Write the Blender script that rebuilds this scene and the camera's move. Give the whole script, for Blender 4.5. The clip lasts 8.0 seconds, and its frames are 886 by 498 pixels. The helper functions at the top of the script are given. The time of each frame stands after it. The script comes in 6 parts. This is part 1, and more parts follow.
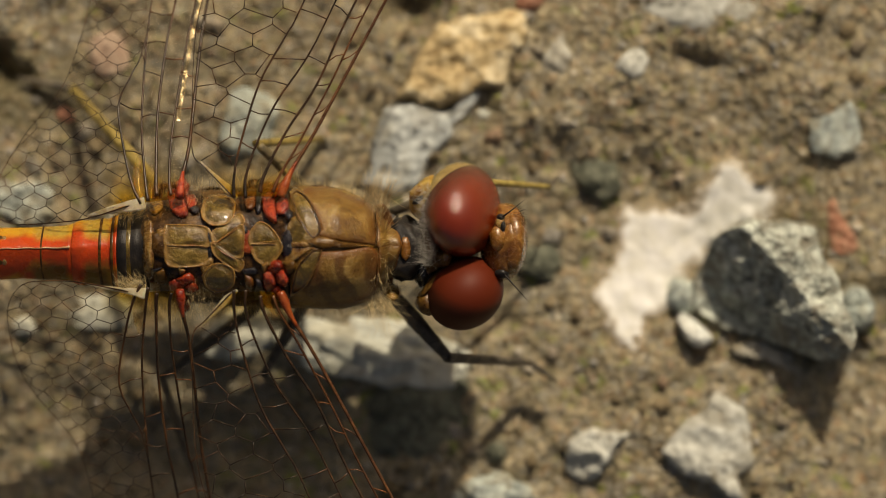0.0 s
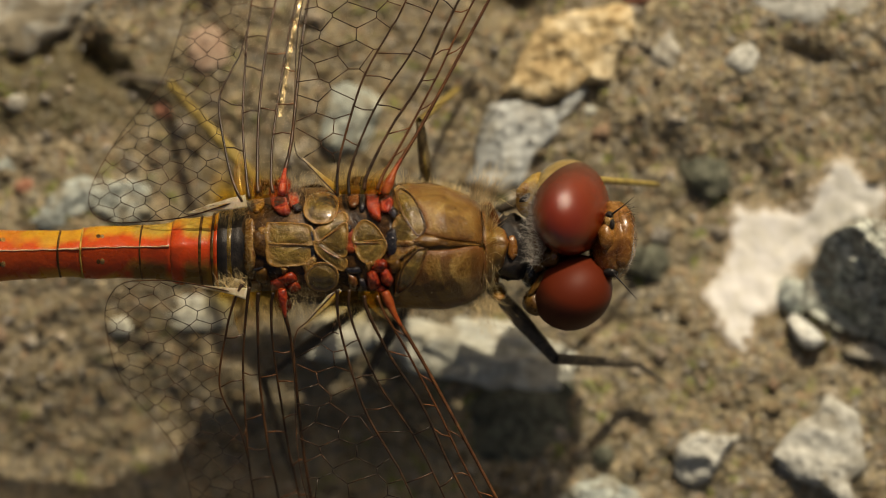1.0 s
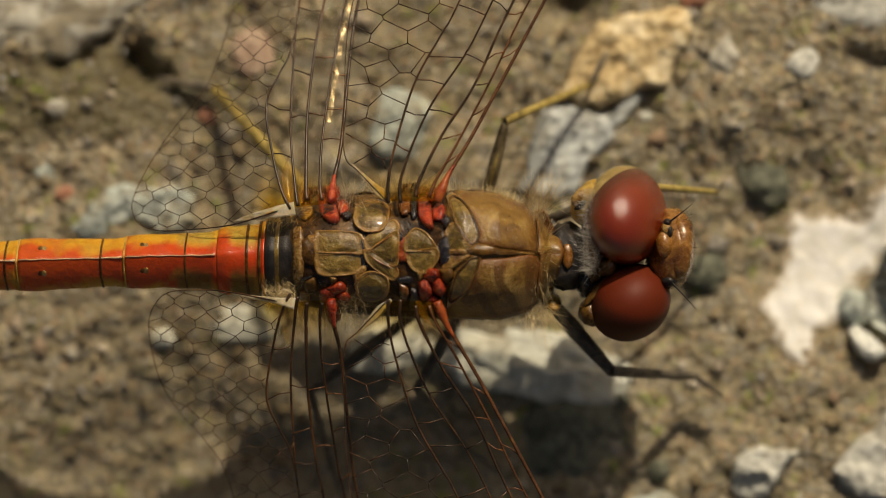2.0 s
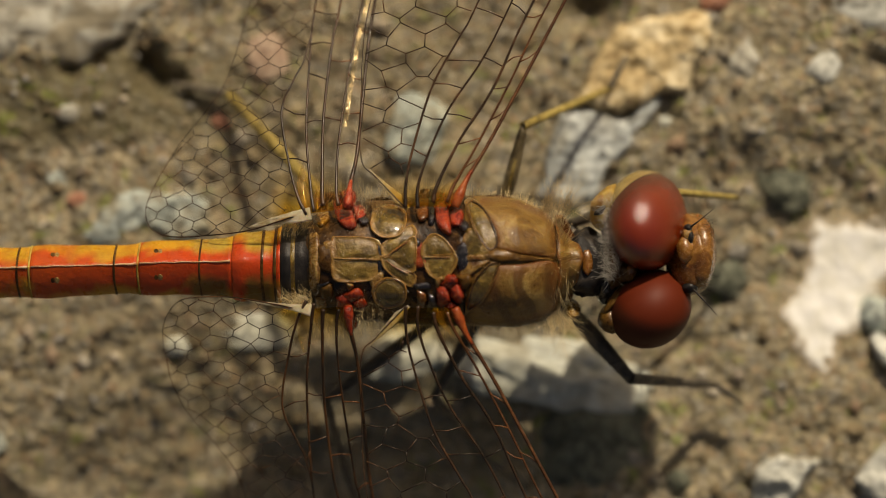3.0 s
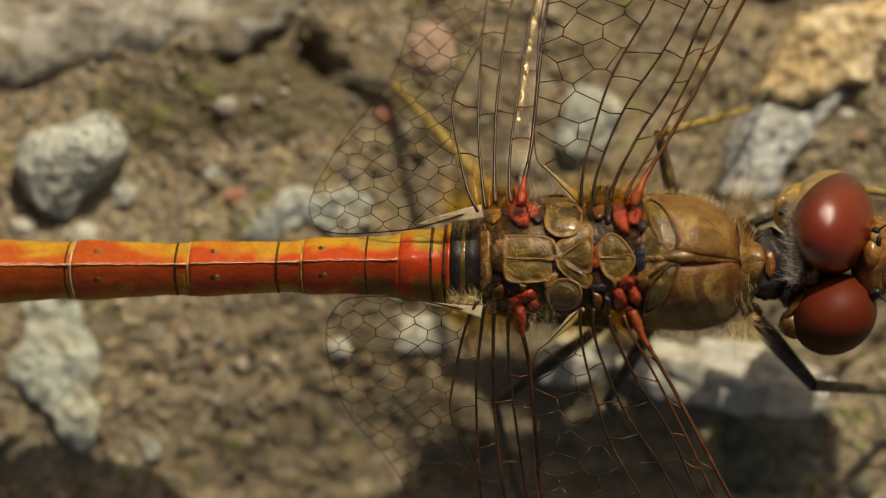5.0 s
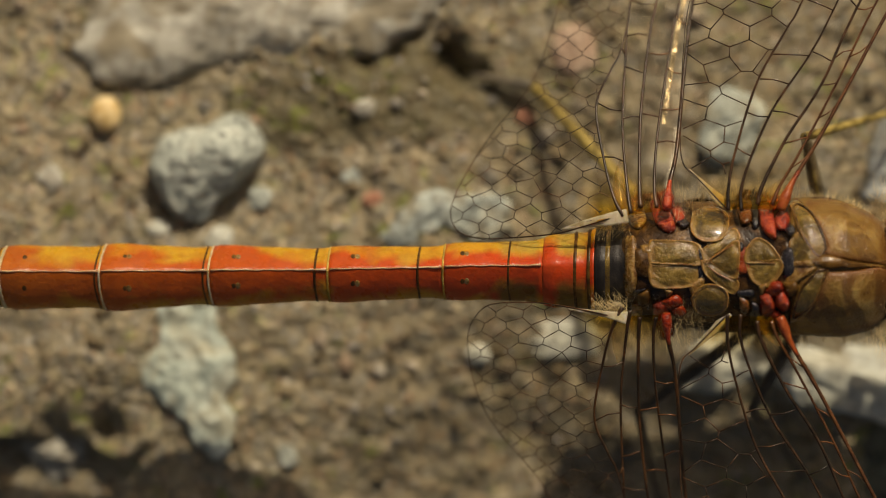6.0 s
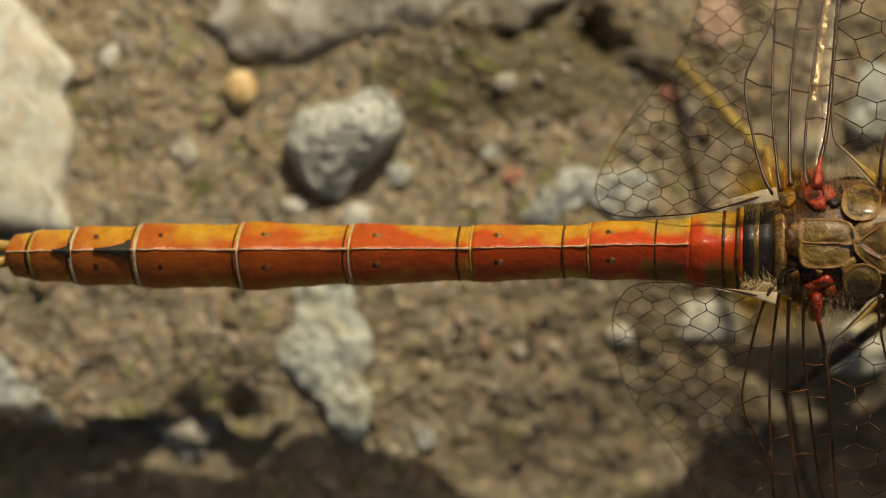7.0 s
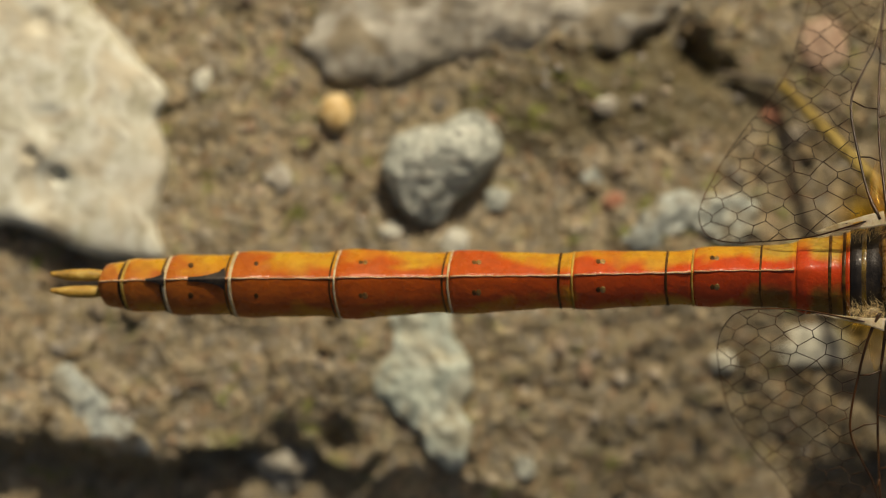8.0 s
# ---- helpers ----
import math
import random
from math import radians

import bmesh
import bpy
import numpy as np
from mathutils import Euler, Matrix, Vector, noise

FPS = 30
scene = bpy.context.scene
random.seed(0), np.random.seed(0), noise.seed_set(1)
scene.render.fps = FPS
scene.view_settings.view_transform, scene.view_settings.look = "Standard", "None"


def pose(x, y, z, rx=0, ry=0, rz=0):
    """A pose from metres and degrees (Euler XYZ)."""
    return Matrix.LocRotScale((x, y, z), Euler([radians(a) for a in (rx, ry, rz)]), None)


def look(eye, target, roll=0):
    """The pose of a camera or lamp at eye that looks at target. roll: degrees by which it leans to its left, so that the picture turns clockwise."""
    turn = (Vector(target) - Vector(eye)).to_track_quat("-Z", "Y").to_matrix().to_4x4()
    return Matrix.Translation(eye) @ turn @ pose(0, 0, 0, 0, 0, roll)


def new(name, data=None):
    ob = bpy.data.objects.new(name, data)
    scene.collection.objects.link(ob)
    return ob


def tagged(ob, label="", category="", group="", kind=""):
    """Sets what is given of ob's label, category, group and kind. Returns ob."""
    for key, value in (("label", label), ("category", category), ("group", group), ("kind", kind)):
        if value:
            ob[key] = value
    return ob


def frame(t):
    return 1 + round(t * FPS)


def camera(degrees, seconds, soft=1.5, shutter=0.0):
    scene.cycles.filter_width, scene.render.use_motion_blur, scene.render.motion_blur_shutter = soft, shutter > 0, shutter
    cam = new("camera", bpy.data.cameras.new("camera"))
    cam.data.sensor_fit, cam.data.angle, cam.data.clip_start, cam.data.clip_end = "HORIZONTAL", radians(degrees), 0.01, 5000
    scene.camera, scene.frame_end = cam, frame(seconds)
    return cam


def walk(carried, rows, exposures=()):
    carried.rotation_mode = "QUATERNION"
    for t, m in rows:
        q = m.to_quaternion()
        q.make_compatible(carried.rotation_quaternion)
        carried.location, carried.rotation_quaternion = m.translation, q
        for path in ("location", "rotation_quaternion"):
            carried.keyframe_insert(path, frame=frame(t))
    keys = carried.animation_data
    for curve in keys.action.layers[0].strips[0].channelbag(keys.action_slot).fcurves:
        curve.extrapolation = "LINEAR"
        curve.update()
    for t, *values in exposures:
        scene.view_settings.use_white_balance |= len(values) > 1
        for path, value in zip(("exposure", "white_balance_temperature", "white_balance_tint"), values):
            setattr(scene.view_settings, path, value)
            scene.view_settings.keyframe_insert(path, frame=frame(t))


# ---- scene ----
cam = camera(5.5896, 8.0, soft=0.95)
cam.data.dof.use_dof = True
cam.data.dof.aperture_fstop = 30.0
PATH = [
    (0.0, pose(0.010583, 0.000324, 0.323569, -0.0705, -0.1142, 0.0945)),
    (0.5, pose(0.009689, 0.000362, 0.321442, -0.0468, 0.0021, 0.0456)),
    (1.0, pose(0.007689, -0.000004, 0.316732, -0.0196, 0.0277, 0.1234)),
    (1.5, pose(0.005071, -0.000982, 0.311940, 0.1694, -0.1829, 0.2375)),
    (1.7, pose(0.005024, -0.000710, 0.310118, 0.1594, -0.1424, 0.2126)),
    (2.8, pose(0.004557, -0.000639, 0.305942, 0.2217, -0.1625, 0.1706)),
    (3.0, pose(0.003619, -0.001780, 0.304606, 0.4146, -0.3004, 0.1562)),
    (3.5, pose(0.004813, 0.000490, 0.301801, -0.0374, 0.0446, 0.2047)),
    (4.0, pose(0.004266, 0.000489, 0.298159, -0.0291, 0.1885, 0.1244)),
    (4.2, pose(0.003659, -0.000140, 0.296170, 0.1180, 0.2133, -0.0332)),
    (5.3, pose(-0.001689, -0.000211, 0.290876, 0.1088, -0.0766, 0.1714)),
    (5.5, pose(-0.002186, 0.000206, 0.289359, 0.0342, 0.0304, 0.1448)),
    (6.0, pose(-0.004500, 0.000224, 0.288205, 0.0537, 0.0708, 0.2520)),
    (6.5, pose(-0.006855, 0.000032, 0.286765, 0.0355, 0.0846, 0.3747)),
    (7.0, pose(-0.008386, -0.000278, 0.282299, 0.0144, 0.1810, 0.4545)),
    (7.5, pose(-0.010305, -0.000282, 0.279098, 0.1021, 0.1612, 0.3631)),
    (8.0, pose(-0.010554, 0.000035, 0.277231, 0.1109, 0.3652, 0.2468)),
]
walk(cam, PATH, exposures=((0.0, -0.36, 7350, 12), (8.0, -0.36, 7350, 12)))

# ---- world, sun ----
SUN_SLOPE = (0.30, 1.16)          # metres towards the sun, east and north, per metre of height
SUN_ELEV = math.atan2(1.0, math.hypot(*SUN_SLOPE))
world = bpy.data.worlds.new("sky")
scene.world = world
world.use_nodes = True
_nt = world.node_tree
_bg = _nt.nodes["Background"]
_sky = _nt.nodes.new("ShaderNodeTexSky")
_sky.sky_type = "NISHITA"
_sky.sun_disc = False
_sky.air_density, _sky.dust_density, _sky.ozone_density = 1.0, 7.5, 0.1
_sky.sun_elevation = SUN_ELEV
_sky.sun_rotation = math.atan2(SUN_SLOPE[0], SUN_SLOPE[1])
_bg.inputs[1].default_value = 0.050
_nt.links.new(_sky.outputs[0], _bg.inputs[0])

_sun = bpy.data.lights.new("sun", "SUN")
_sun.energy = 4.3
_sun.angle = radians(0.6)
_sun.color = (1.0, 0.90, 0.74)
sun = new("sun", _sun)
sun.matrix_world = look((0.3 * SUN_SLOPE[0], 0.3 * SUN_SLOPE[1], 0.3), (0, 0, 0))

# ---- materials ----
MM = 0.001


class Nodes:
    """A small hand for node trees; coordinates come in millimetres."""

    def __init__(self, name):
        self.mat = bpy.data.materials.new(name)
        self.mat.use_nodes = True
        self.nt = self.mat.node_tree
        self.bsdf = self.nt.nodes["Principled BSDF"]
        self.out = self.nt.nodes["Material Output"]
        tc = self.nt.nodes.new("ShaderNodeTexCoord")
        sc = self.nt.nodes.new("ShaderNodeVectorMath")
        sc.operation = "SCALE"
        sc.inputs["Scale"].default_value = 1000.0
        self.link(tc.outputs["Object"], sc.inputs[0])
        self.co = sc.outputs[0]

    def link(self, a, b):
        self.nt.links.new(a, b)

    def put(self, socket, value):
        if hasattr(value, "is_linked"):
            self.link(value, socket)
        elif isinstance(value, tuple) and len(value) == 3 and socket.type == "RGBA":
            socket.default_value = (*value, 1)
        else:
            socket.default_value = value

    def noise(self, scale, detail=3.0, rough=0.55, co=None, dist=0.0):
        n = self.nt.nodes.new("ShaderNodeTexNoise")
        self.link(co or self.co, n.inputs["Vector"])
        n.inputs["Scale"].default_value, n.inputs["Detail"].default_value = scale, detail
        n.inputs["Roughness"].default_value, n.inputs["Distortion"].default_value = rough, dist
        return n.outputs["Fac"]

    def voronoi(self, scale, feature="F1", out="Distance", rnd=1.0):
        n = self.nt.nodes.new("ShaderNodeTexVoronoi")
        n.feature = feature
        self.link(self.co, n.inputs["Vector"])
        n.inputs["Scale"].default_value = scale
        n.inputs["Randomness"].default_value = rnd
        return n.outputs[out]

    def ramp(self, fac, *stops, ease="LINEAR"):
        n = self.nt.nodes.new("ShaderNodeValToRGB")
        self.link(fac, n.inputs[0])
        r = n.color_ramp
        r.interpolation = ease
        while len(r.elements) < len(stops):
            r.elements.new(0.5)
        for e, (p, c) in zip(r.elements, stops):
            e.position, e.color = p, (*c, 1) if isinstance(c, tuple) else (c, c, c, 1)
        return n.outputs[0]

    def math(self, op, a, b=0.0, c=0.0, clamp=False):
        n = self.nt.nodes.new("ShaderNodeMath")
        n.operation, n.use_clamp = op, clamp
        for s, v in zip(n.inputs, (a, b, c)):
            self.put(s, v)
        return n.outputs[0]

    def mix(self, fac, a, b, kind="MIX"):
        n = self.nt.nodes.new("ShaderNodeMix")
        n.data_type, n.blend_type = "RGBA", kind
        self.put(n.inputs["Factor"], fac)
        self.put(n.inputs[6], a)
        self.put(n.inputs[7], b)
        return n.outputs[2]

    def axis(self, which):
        n = self.nt.nodes.new("ShaderNodeSeparateXYZ")
        self.link(self.co, n.inputs[0])
        return n.outputs[which]

    def attr(self, name):
        n = self.nt.nodes.new("ShaderNodeAttribute")
        n.attribute_name = name
        return n.outputs["Fac"]

    def rand(self, island=False):
        if island:
            return self.nt.nodes.new("ShaderNodeNewGeometry").outputs["Random Per Island"]
        return self.nt.nodes.new("ShaderNodeObjectInfo").outputs["Random"]

    def bump(self, height, dist, strength=1.0):
        n = self.nt.nodes.new("ShaderNodeBump")
        n.inputs["Strength"].default_value = strength
        n.inputs["Distance"].default_value = dist * MM
        self.link(height, n.inputs["Height"])
        self.link(n.outputs[0], self.bsdf.inputs["Normal"])

    def end(self, color, rough=0.6, spec=0.5, coat=0.0, coat_rough=0.1, sub=0.0, sub_r=(1, 0.4, 0.15), sub_mm=0.3, sheen=0.0):
        b = self.bsdf.inputs
        self.put(b["Base Color"], color)
        self.put(b["Roughness"], rough)
        b["Specular IOR Level"].default_value = spec
        b["Coat Weight"].default_value, b["Coat Roughness"].default_value = coat, coat_rough
        if sub:
            b["Subsurface Weight"].default_value = sub
            b["Subsurface Radius"].default_value = sub_r
            b["Subsurface Scale"].default_value = sub_mm * MM
        b["Sheen Weight"].default_value = sheen
        return self.mat


def soil_material():
    m = Nodes("damp_soil")
    big = m.noise(0.22, 2, 0.6)
    mid = m.noise(0.75, 3, 0.55, dist=0.5)
    fine = m.noise(2.3, 2, 0.5)
    col = m.ramp(mid, (0.30, (0.080, 0.060, 0.033)), (0.44, (0.165, 0.126, 0.072)), (0.57, (0.25, 0.200, 0.125)), (0.72, (0.38, 0.32, 0.215)))
    col = m.mix(m.ramp(big, (0.42, 0.0), (0.62, 0.45)), col, (0.20, 0.170, 0.100))
    col = m.mix(m.ramp(fine, (0.36, 0.62), (0.52, 0.0)), col, (0.070, 0.052, 0.030))
    col = m.mix(m.ramp(m.noise(2.9, 2, 0.5, dist=0.4), (0.54, 0.0), (0.68, 0.6)), col, (0.44, 0.38, 0.27))
    for scale, tone, much in ((4.6, (0.050, 0.037, 0.022), 0.6), (5.2, (0.56, 0.50, 0.38), 0.6), (3.6, (0.26, 0.14, 0.075), 0.35), (6.0, (0.33, 0.31, 0.28), 0.35)):
        col = m.mix(m.ramp(m.noise(scale, 1.5, 0.5), (0.55, 0.0), (0.68, much)), col, tone)
    cell = m.voronoi(1.5, out="Color")
    col = m.mix(m.math("MULTIPLY", m.ramp(cell, (0.80, 0.0), (0.86, 0.6)), m.ramp(m.voronoi(1.5), (0.16, 1.0), (0.42, 0.0))), col, (0.48, 0.43, 0.33))
    moss = m.math("MULTIPLY", m.ramp(m.noise(0.33, 2), (0.48, 0.0), (0.60, 1.0)), m.ramp(m.noise(2.0, 2), (0.54, 0.0), (0.65, 0.7)))
    col = m.mix(moss, col, (0.155, 0.175, 0.030))
    col = m.mix(1.0, col, (0.99, 0.985, 0.86), "MULTIPLY")
    # a damp, mossy hollow behind the long stone
    wet = m.math("ADD", m.math("POWER", m.math("DIVIDE", m.math("ADD", m.axis(0), 6.5), 5.6), 2.0), m.math("POWER", m.math("DIVIDE", m.math("SUBTRACT", m.axis(1), 5.3), 2.0), 2.0))
    wet = m.math("ADD", wet, m.math("MULTIPLY", m.math("SUBTRACT", big, 0.5), 2.5))
    # sand grains of mixed colour, packed close
    h = m.math("ADD", m.math("MULTIPLY", mid, 0.6), m.math("MULTIPLY", fine, 0.35))
    for scale, much, deep in ((3.3, 0.55, 0.16), (5.6, 0.50, 0.10)):
        tint = m.ramp(m.voronoi(scale, out="Color"), (0.10, (0.100, 0.084, 0.056)), (0.24, (0.23, 0.195, 0.120)), (0.40, (0.38, 0.32, 0.195)), (0.54, (0.30, 0.295, 0.255)),
                      (0.66, (0.53, 0.455, 0.30)), (0.78, (0.42, 0.27, 0.155)), (0.84, (0.20, 0.195, 0.17)), (0.90, (0.82, 0.77, 0.65)), ease="CONSTANT")
        d = m.voronoi(scale)
        col = m.mix(much, col, tint)
        col = m.mix(m.ramp(d, (0.45, 0.0), (0.75, 0.38)), col, (0.090, 0.070, 0.040))
        h = m.math("SUBTRACT", h, m.math("MULTIPLY", m.math("MULTIPLY", d, d), deep * 2))
    col = m.mix(m.ramp(wet, (0.3, 0.70), (1.4, 0.0)), col, m.mix(m.noise(1.1, 3), (0.050, 0.040, 0.018), (0.10, 0.088, 0.030)))
    tuft = m.math("MULTIPLY", m.ramp(m.noise(0.30, 2), (0.46, 0.0), (0.56, 1.0)), m.ramp(m.noise(1.5, 3, 0.6), (0.57, 0.0), (0.66, 0.75)))
    col = m.mix(tuft, col, m.mix(m.noise(4.0, 2), (0.10, 0.13, 0.018), (0.27, 0.32, 0.040)))
    col = m.mix(1.0, col, (0.94, 0.94, 0.93), "MULTIPLY")
    m.bump(h, 0.5, 0.75)
    return m.end(col, m.ramp(m.voronoi(5.6, out="Color"), (0.1, 0.30), (0.4, 0.60), (0.9, 0.85)), 0.45)


def stone_material(name, dark, mid, light, scale=0.8, speck=None, rough=0.75, bump=0.25, stain=None, dirt=0.5, cool=True):
    m = Nodes(name)
    a, b = m.noise(scale, 3, 0.6, dist=0.5), m.noise(scale * 3.6, 2, 0.55)
    f = m.math("ADD", m.math("MULTIPLY", a, 0.6), m.math("MULTIPLY", b, 0.4))
    col = m.ramp(f, (0.36, dark), (0.49, mid), (0.62, light))
    if stain:
        col = m.mix(m.ramp(m.noise(scale * 0.9, 2.5, 0.6, dist=0.8), (0.48, 0.0), (0.62, 0.85)), col, stain)
    if speck:
        v = m.voronoi(scale * 3.0)
        pick = m.ramp(m.voronoi(scale * 3.0, out="Color"), (0.55, 0.0), (0.62, 1.0))
        col = m.mix(m.math("MULTIPLY", m.ramp(v, (0.22, 0.9), (0.40, 0.0)), pick), col, speck)
    col = m.mix(m.ramp(m.noise(1.3, 2.5, 0.6, dist=0.6), (0.53, 0.0), (0.68, dirt)), col, (0.20, 0.15, 0.085))
    if cool:
        col = m.mix(1.0, col, (0.93, 0.995, 1.0), "MULTIPLY")
    m.bump(f, bump, 0.9)
    return m.end(col, rough, 0.4)


SOIL = soil_material()
WHITE_STONE = stone_material("pale_limestone", (0.40, 0.38, 0.30), (0.60, 0.585, 0.51), (0.74, 0.73, 0.67), 0.9, bump=0.12, stain=(0.54, 0.50, 0.40), dirt=0.4)
LIMESTONE = stone_material("cream_limestone", (0.48, 0.45, 0.33), (0.67, 0.655, 0.56), (0.78, 0.77, 0.69), 0.7, bump=0.10, stain=(0.60, 0.53, 0.40), dirt=0.5)
GREY_STONE = stone_material("grey_granite", (0.20, 0.21, 0.19), (0.42, 0.435, 0.39), (0.64, 0.65, 0.58), 1.2, speck=(0.07, 0.07, 0.065), bump=0.14, dirt=0.3)
MINT_STONE = stone_material("lichen_green_stone", (0.24, 0.265, 0.225), (0.43, 0.47, 0.41), (0.62, 0.65, 0.58), 1.0, bump=0.18, stain=(0.40, 0.37, 0.27), dirt=0.4)
TAN_STONE = stone_material("sandy_stone", (0.32, 0.22, 0.10), (0.55, 0.43, 0.23), (0.74, 0.65, 0.44), 0.9, bump=0.16, dirt=0.45, cool=False)
BLUE_STONE = stone_material("grey_mottled_stone", (0.175, 0.19, 0.18), (0.39, 0.415, 0.385), (0.65, 0.68, 0.62), 0.85, speck=(0.12, 0.12, 0.115), bump=0.16, stain=(0.30, 0.27, 0.20), dirt=0.6)
BROWN_STONE = stone_material("brown_grey_stone", (0.22, 0.195, 0.155), (0.40, 0.365, 0.31), (0.60, 0.57, 0.50), 0.6, bump=0.16, stain=(0.24, 0.19, 0.12))
DARK_STONE = stone_material("dark_slate", (0.09, 0.088, 0.075), (0.40, 0.405, 0.35), (0.74, 0.75, 0.67), 0.9, bump=0.45, stain=(0.20, 0.175, 0.135), dirt=0.3)
MOTTLED_STONE = stone_material("mottled_white_stone", (0.32, 0.305, 0.27), (0.55, 0.53, 0.48), (0.76, 0.74, 0.69), 1.0, speck=(0.20, 0.19, 0.165), bump=0.12, stain=(0.40, 0.37, 0.31), dirt=0.5)
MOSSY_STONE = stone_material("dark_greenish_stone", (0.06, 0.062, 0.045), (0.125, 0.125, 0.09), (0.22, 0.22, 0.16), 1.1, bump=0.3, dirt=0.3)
PINK_STONE = stone_material("pink_stone", (0.30, 0.20, 0.15), (0.45, 0.33, 0.25), (0.58, 0.46, 0.36), 1.2, bump=0.2, cool=False)
YELLOW_STONE = stone_material("amber_pebble", (0.46, 0.30, 0.11), (0.66, 0.50, 0.24), (0.80, 0.68, 0.42), 1.0, rough=0.3, bump=0.08, dirt=0.2, cool=False)
BLUEWHITE_STONE = stone_material("blue_white_mottled_stone", (0.24, 0.245, 0.245), (0.55, 0.56, 0.55), (0.86, 0.85, 0.81), 0.75, speck=(0.10, 0.10, 0.10), bump=0.18, stain=(0.24, 0.23, 0.20), dirt=0.35)
QUARTZ_WHITE = stone_material("white_quartz", (0.62, 0.59, 0.53), (0.80, 0.78, 0.72), (0.90, 0.89, 0.85), 1.0, rough=0.4, bump=0.06, dirt=0.15)
RED_STONE = stone_material("rusty_pebble", (0.26, 0.105, 0.065), (0.39, 0.19, 0.12), (0.48, 0.28, 0.19), 1.4, bump=0.15, cool=False)


def crust_material():
    m = Nodes("white_crust")
    a = m.noise(1.6, 3, 0.6)
    white = m.ramp(a, (0.35, (0.68, 0.68, 0.62)), (0.60, (0.79, 0.80, 0.78)))
    tan = m.mix(m.noise(2.2, 3), (0.42, 0.30, 0.15), (0.56, 0.46, 0.29))
    edge = m.math("ADD", m.attr("core"), m.math("MULTIPLY", m.math("SUBTRACT", m.noise(3.2, 3, 0.6), 0.5), 0.7))
    m.link(m.ramp(edge, (0.12, 0.0), (0.55, 1.0)), m.bsdf.inputs["Alpha"])
    m.bump(a, 0.04, 0.6)
    return m.end(m.mix(m.ramp(edge, (0.25, 0.0), (0.60, 1.0)), tan, white), 0.8, 0.3)


CRUST = crust_material()


def grit_material():
    m = Nodes("mixed_grit")
    col = m.ramp(m.rand(True), (0.0, (0.10, 0.075, 0.04)), (0.30, (0.22, 0.17, 0.095)), (0.58, (0.32, 0.26, 0.16)), (0.74, (0.27, 0.26, 0.23)),
                 (0.92, (0.55, 0.50, 0.40)), (1.0, (0.30, 0.20, 0.13)))
    n = m.noise(3.0, 4)
    col = m.mix(m.ramp(n, (0.35, 0.6), (0.65, 0.0)), col, (0.07, 0.055, 0.03))
    m.bump(n, 0.12)
    return m.end(col, 0.75, 0.4)


GRIT = grit_material()


def pebble_material():
    m = Nodes("mixed_pebble")
    col = m.ramp(m.rand(), (0.0, (0.16, 0.125, 0.075)), (0.35, (0.26, 0.21, 0.14)), (0.60, (0.34, 0.29, 0.21)), (0.78, (0.28, 0.27, 0.245)), (0.95, (0.48, 0.44, 0.36)), (1.0, (0.33, 0.22, 0.145)))
    n = m.noise(2.6, 3, 0.6)
    col = m.mix(m.ramp(n, (0.38, 0.65), (0.62, 0.0)), col, (0.10, 0.078, 0.045))
    m.bump(n, 0.15)
    return m.end(col, 0.75, 0.4)


PEBBLE = pebble_material()


def quartz_material():
    m = Nodes("clear_quartz")
    m.bsdf.inputs["Transmission Weight"].default_value = 0.6
    return m.end(m.mix(m.noise(4.0, 2), (0.7, 0.68, 0.62), (0.9, 0.9, 0.88)), 0.12, 0.6)


QUARTZ = quartz_material()


def cuticle(name, dark, mid, light, scale=1.2, rough=0.30, sub=0.2, coat=0.5, bump=0.012, spec=0.5, rim=None):
    m = Nodes(name)
    a, b = m.noise(scale, 4, 0.6, dist=1.2), m.noise(scale * 7, 3, 0.6)
    f = m.math("ADD", m.math("MULTIPLY", a, 0.78), m.math("MULTIPLY", b, 0.22))
    col = m.ramp(f, (0.36, dark), (0.50, mid), (0.66, light))
    if rim:
        edge = m.math("ADD", m.attr("rim"), m.math("MULTIPLY", m.math("SUBTRACT", a, 0.5), 0.8))
        col = m.mix(m.ramp(edge, (0.35, 0.0), (0.95, 0.9)), col, rim)
    wrinkle = m.noise(scale * 16, 2, 0.6)
    m.bump(m.math("ADD", m.math("ADD", m.math("MULTIPLY", a, 1.5), m.math("MULTIPLY", b, 0.7)), m.math("MULTIPLY", wrinkle, 0.5)), bump * 2.2, 0.7)
    return m.end(col, m.ramp(b, (0.3, rough * 0.7), (0.7, rough * 1.5)), spec, coat, 0.09, sub, (1.0, 0.45, 0.12), 0.2)


AMBER = cuticle("amber_cuticle", (0.095, 0.045, 0.008), (0.185, 0.100, 0.018), (0.30, 0.195, 0.050), 0.75, coat=0.12, rough=0.42, bump=0.020, rim=(0.150, 0.046, 0.006))
OLIVE = cuticle("olive_cuticle", (0.052, 0.032, 0.005), (0.120, 0.076, 0.011), (0.27, 0.180, 0.040), 1.3, rough=0.15, coat=0.9, bump=0.030, rim=(0.26, 0.135, 0.028))
HONEY = cuticle("honey_cuticle", (0.08, 0.032, 0.006), (0.21, 0.110, 0.022), (0.40, 0.26, 0.085), 1.5, rough=0.26, coat=0.5, bump=0.030)
BROWN = cuticle("brown_cuticle", (0.022, 0.010, 0.003), (0.060, 0.027, 0.006), (0.140, 0.068, 0.015), 1.0, sub=0.0, coat=0.05, spec=0.2)
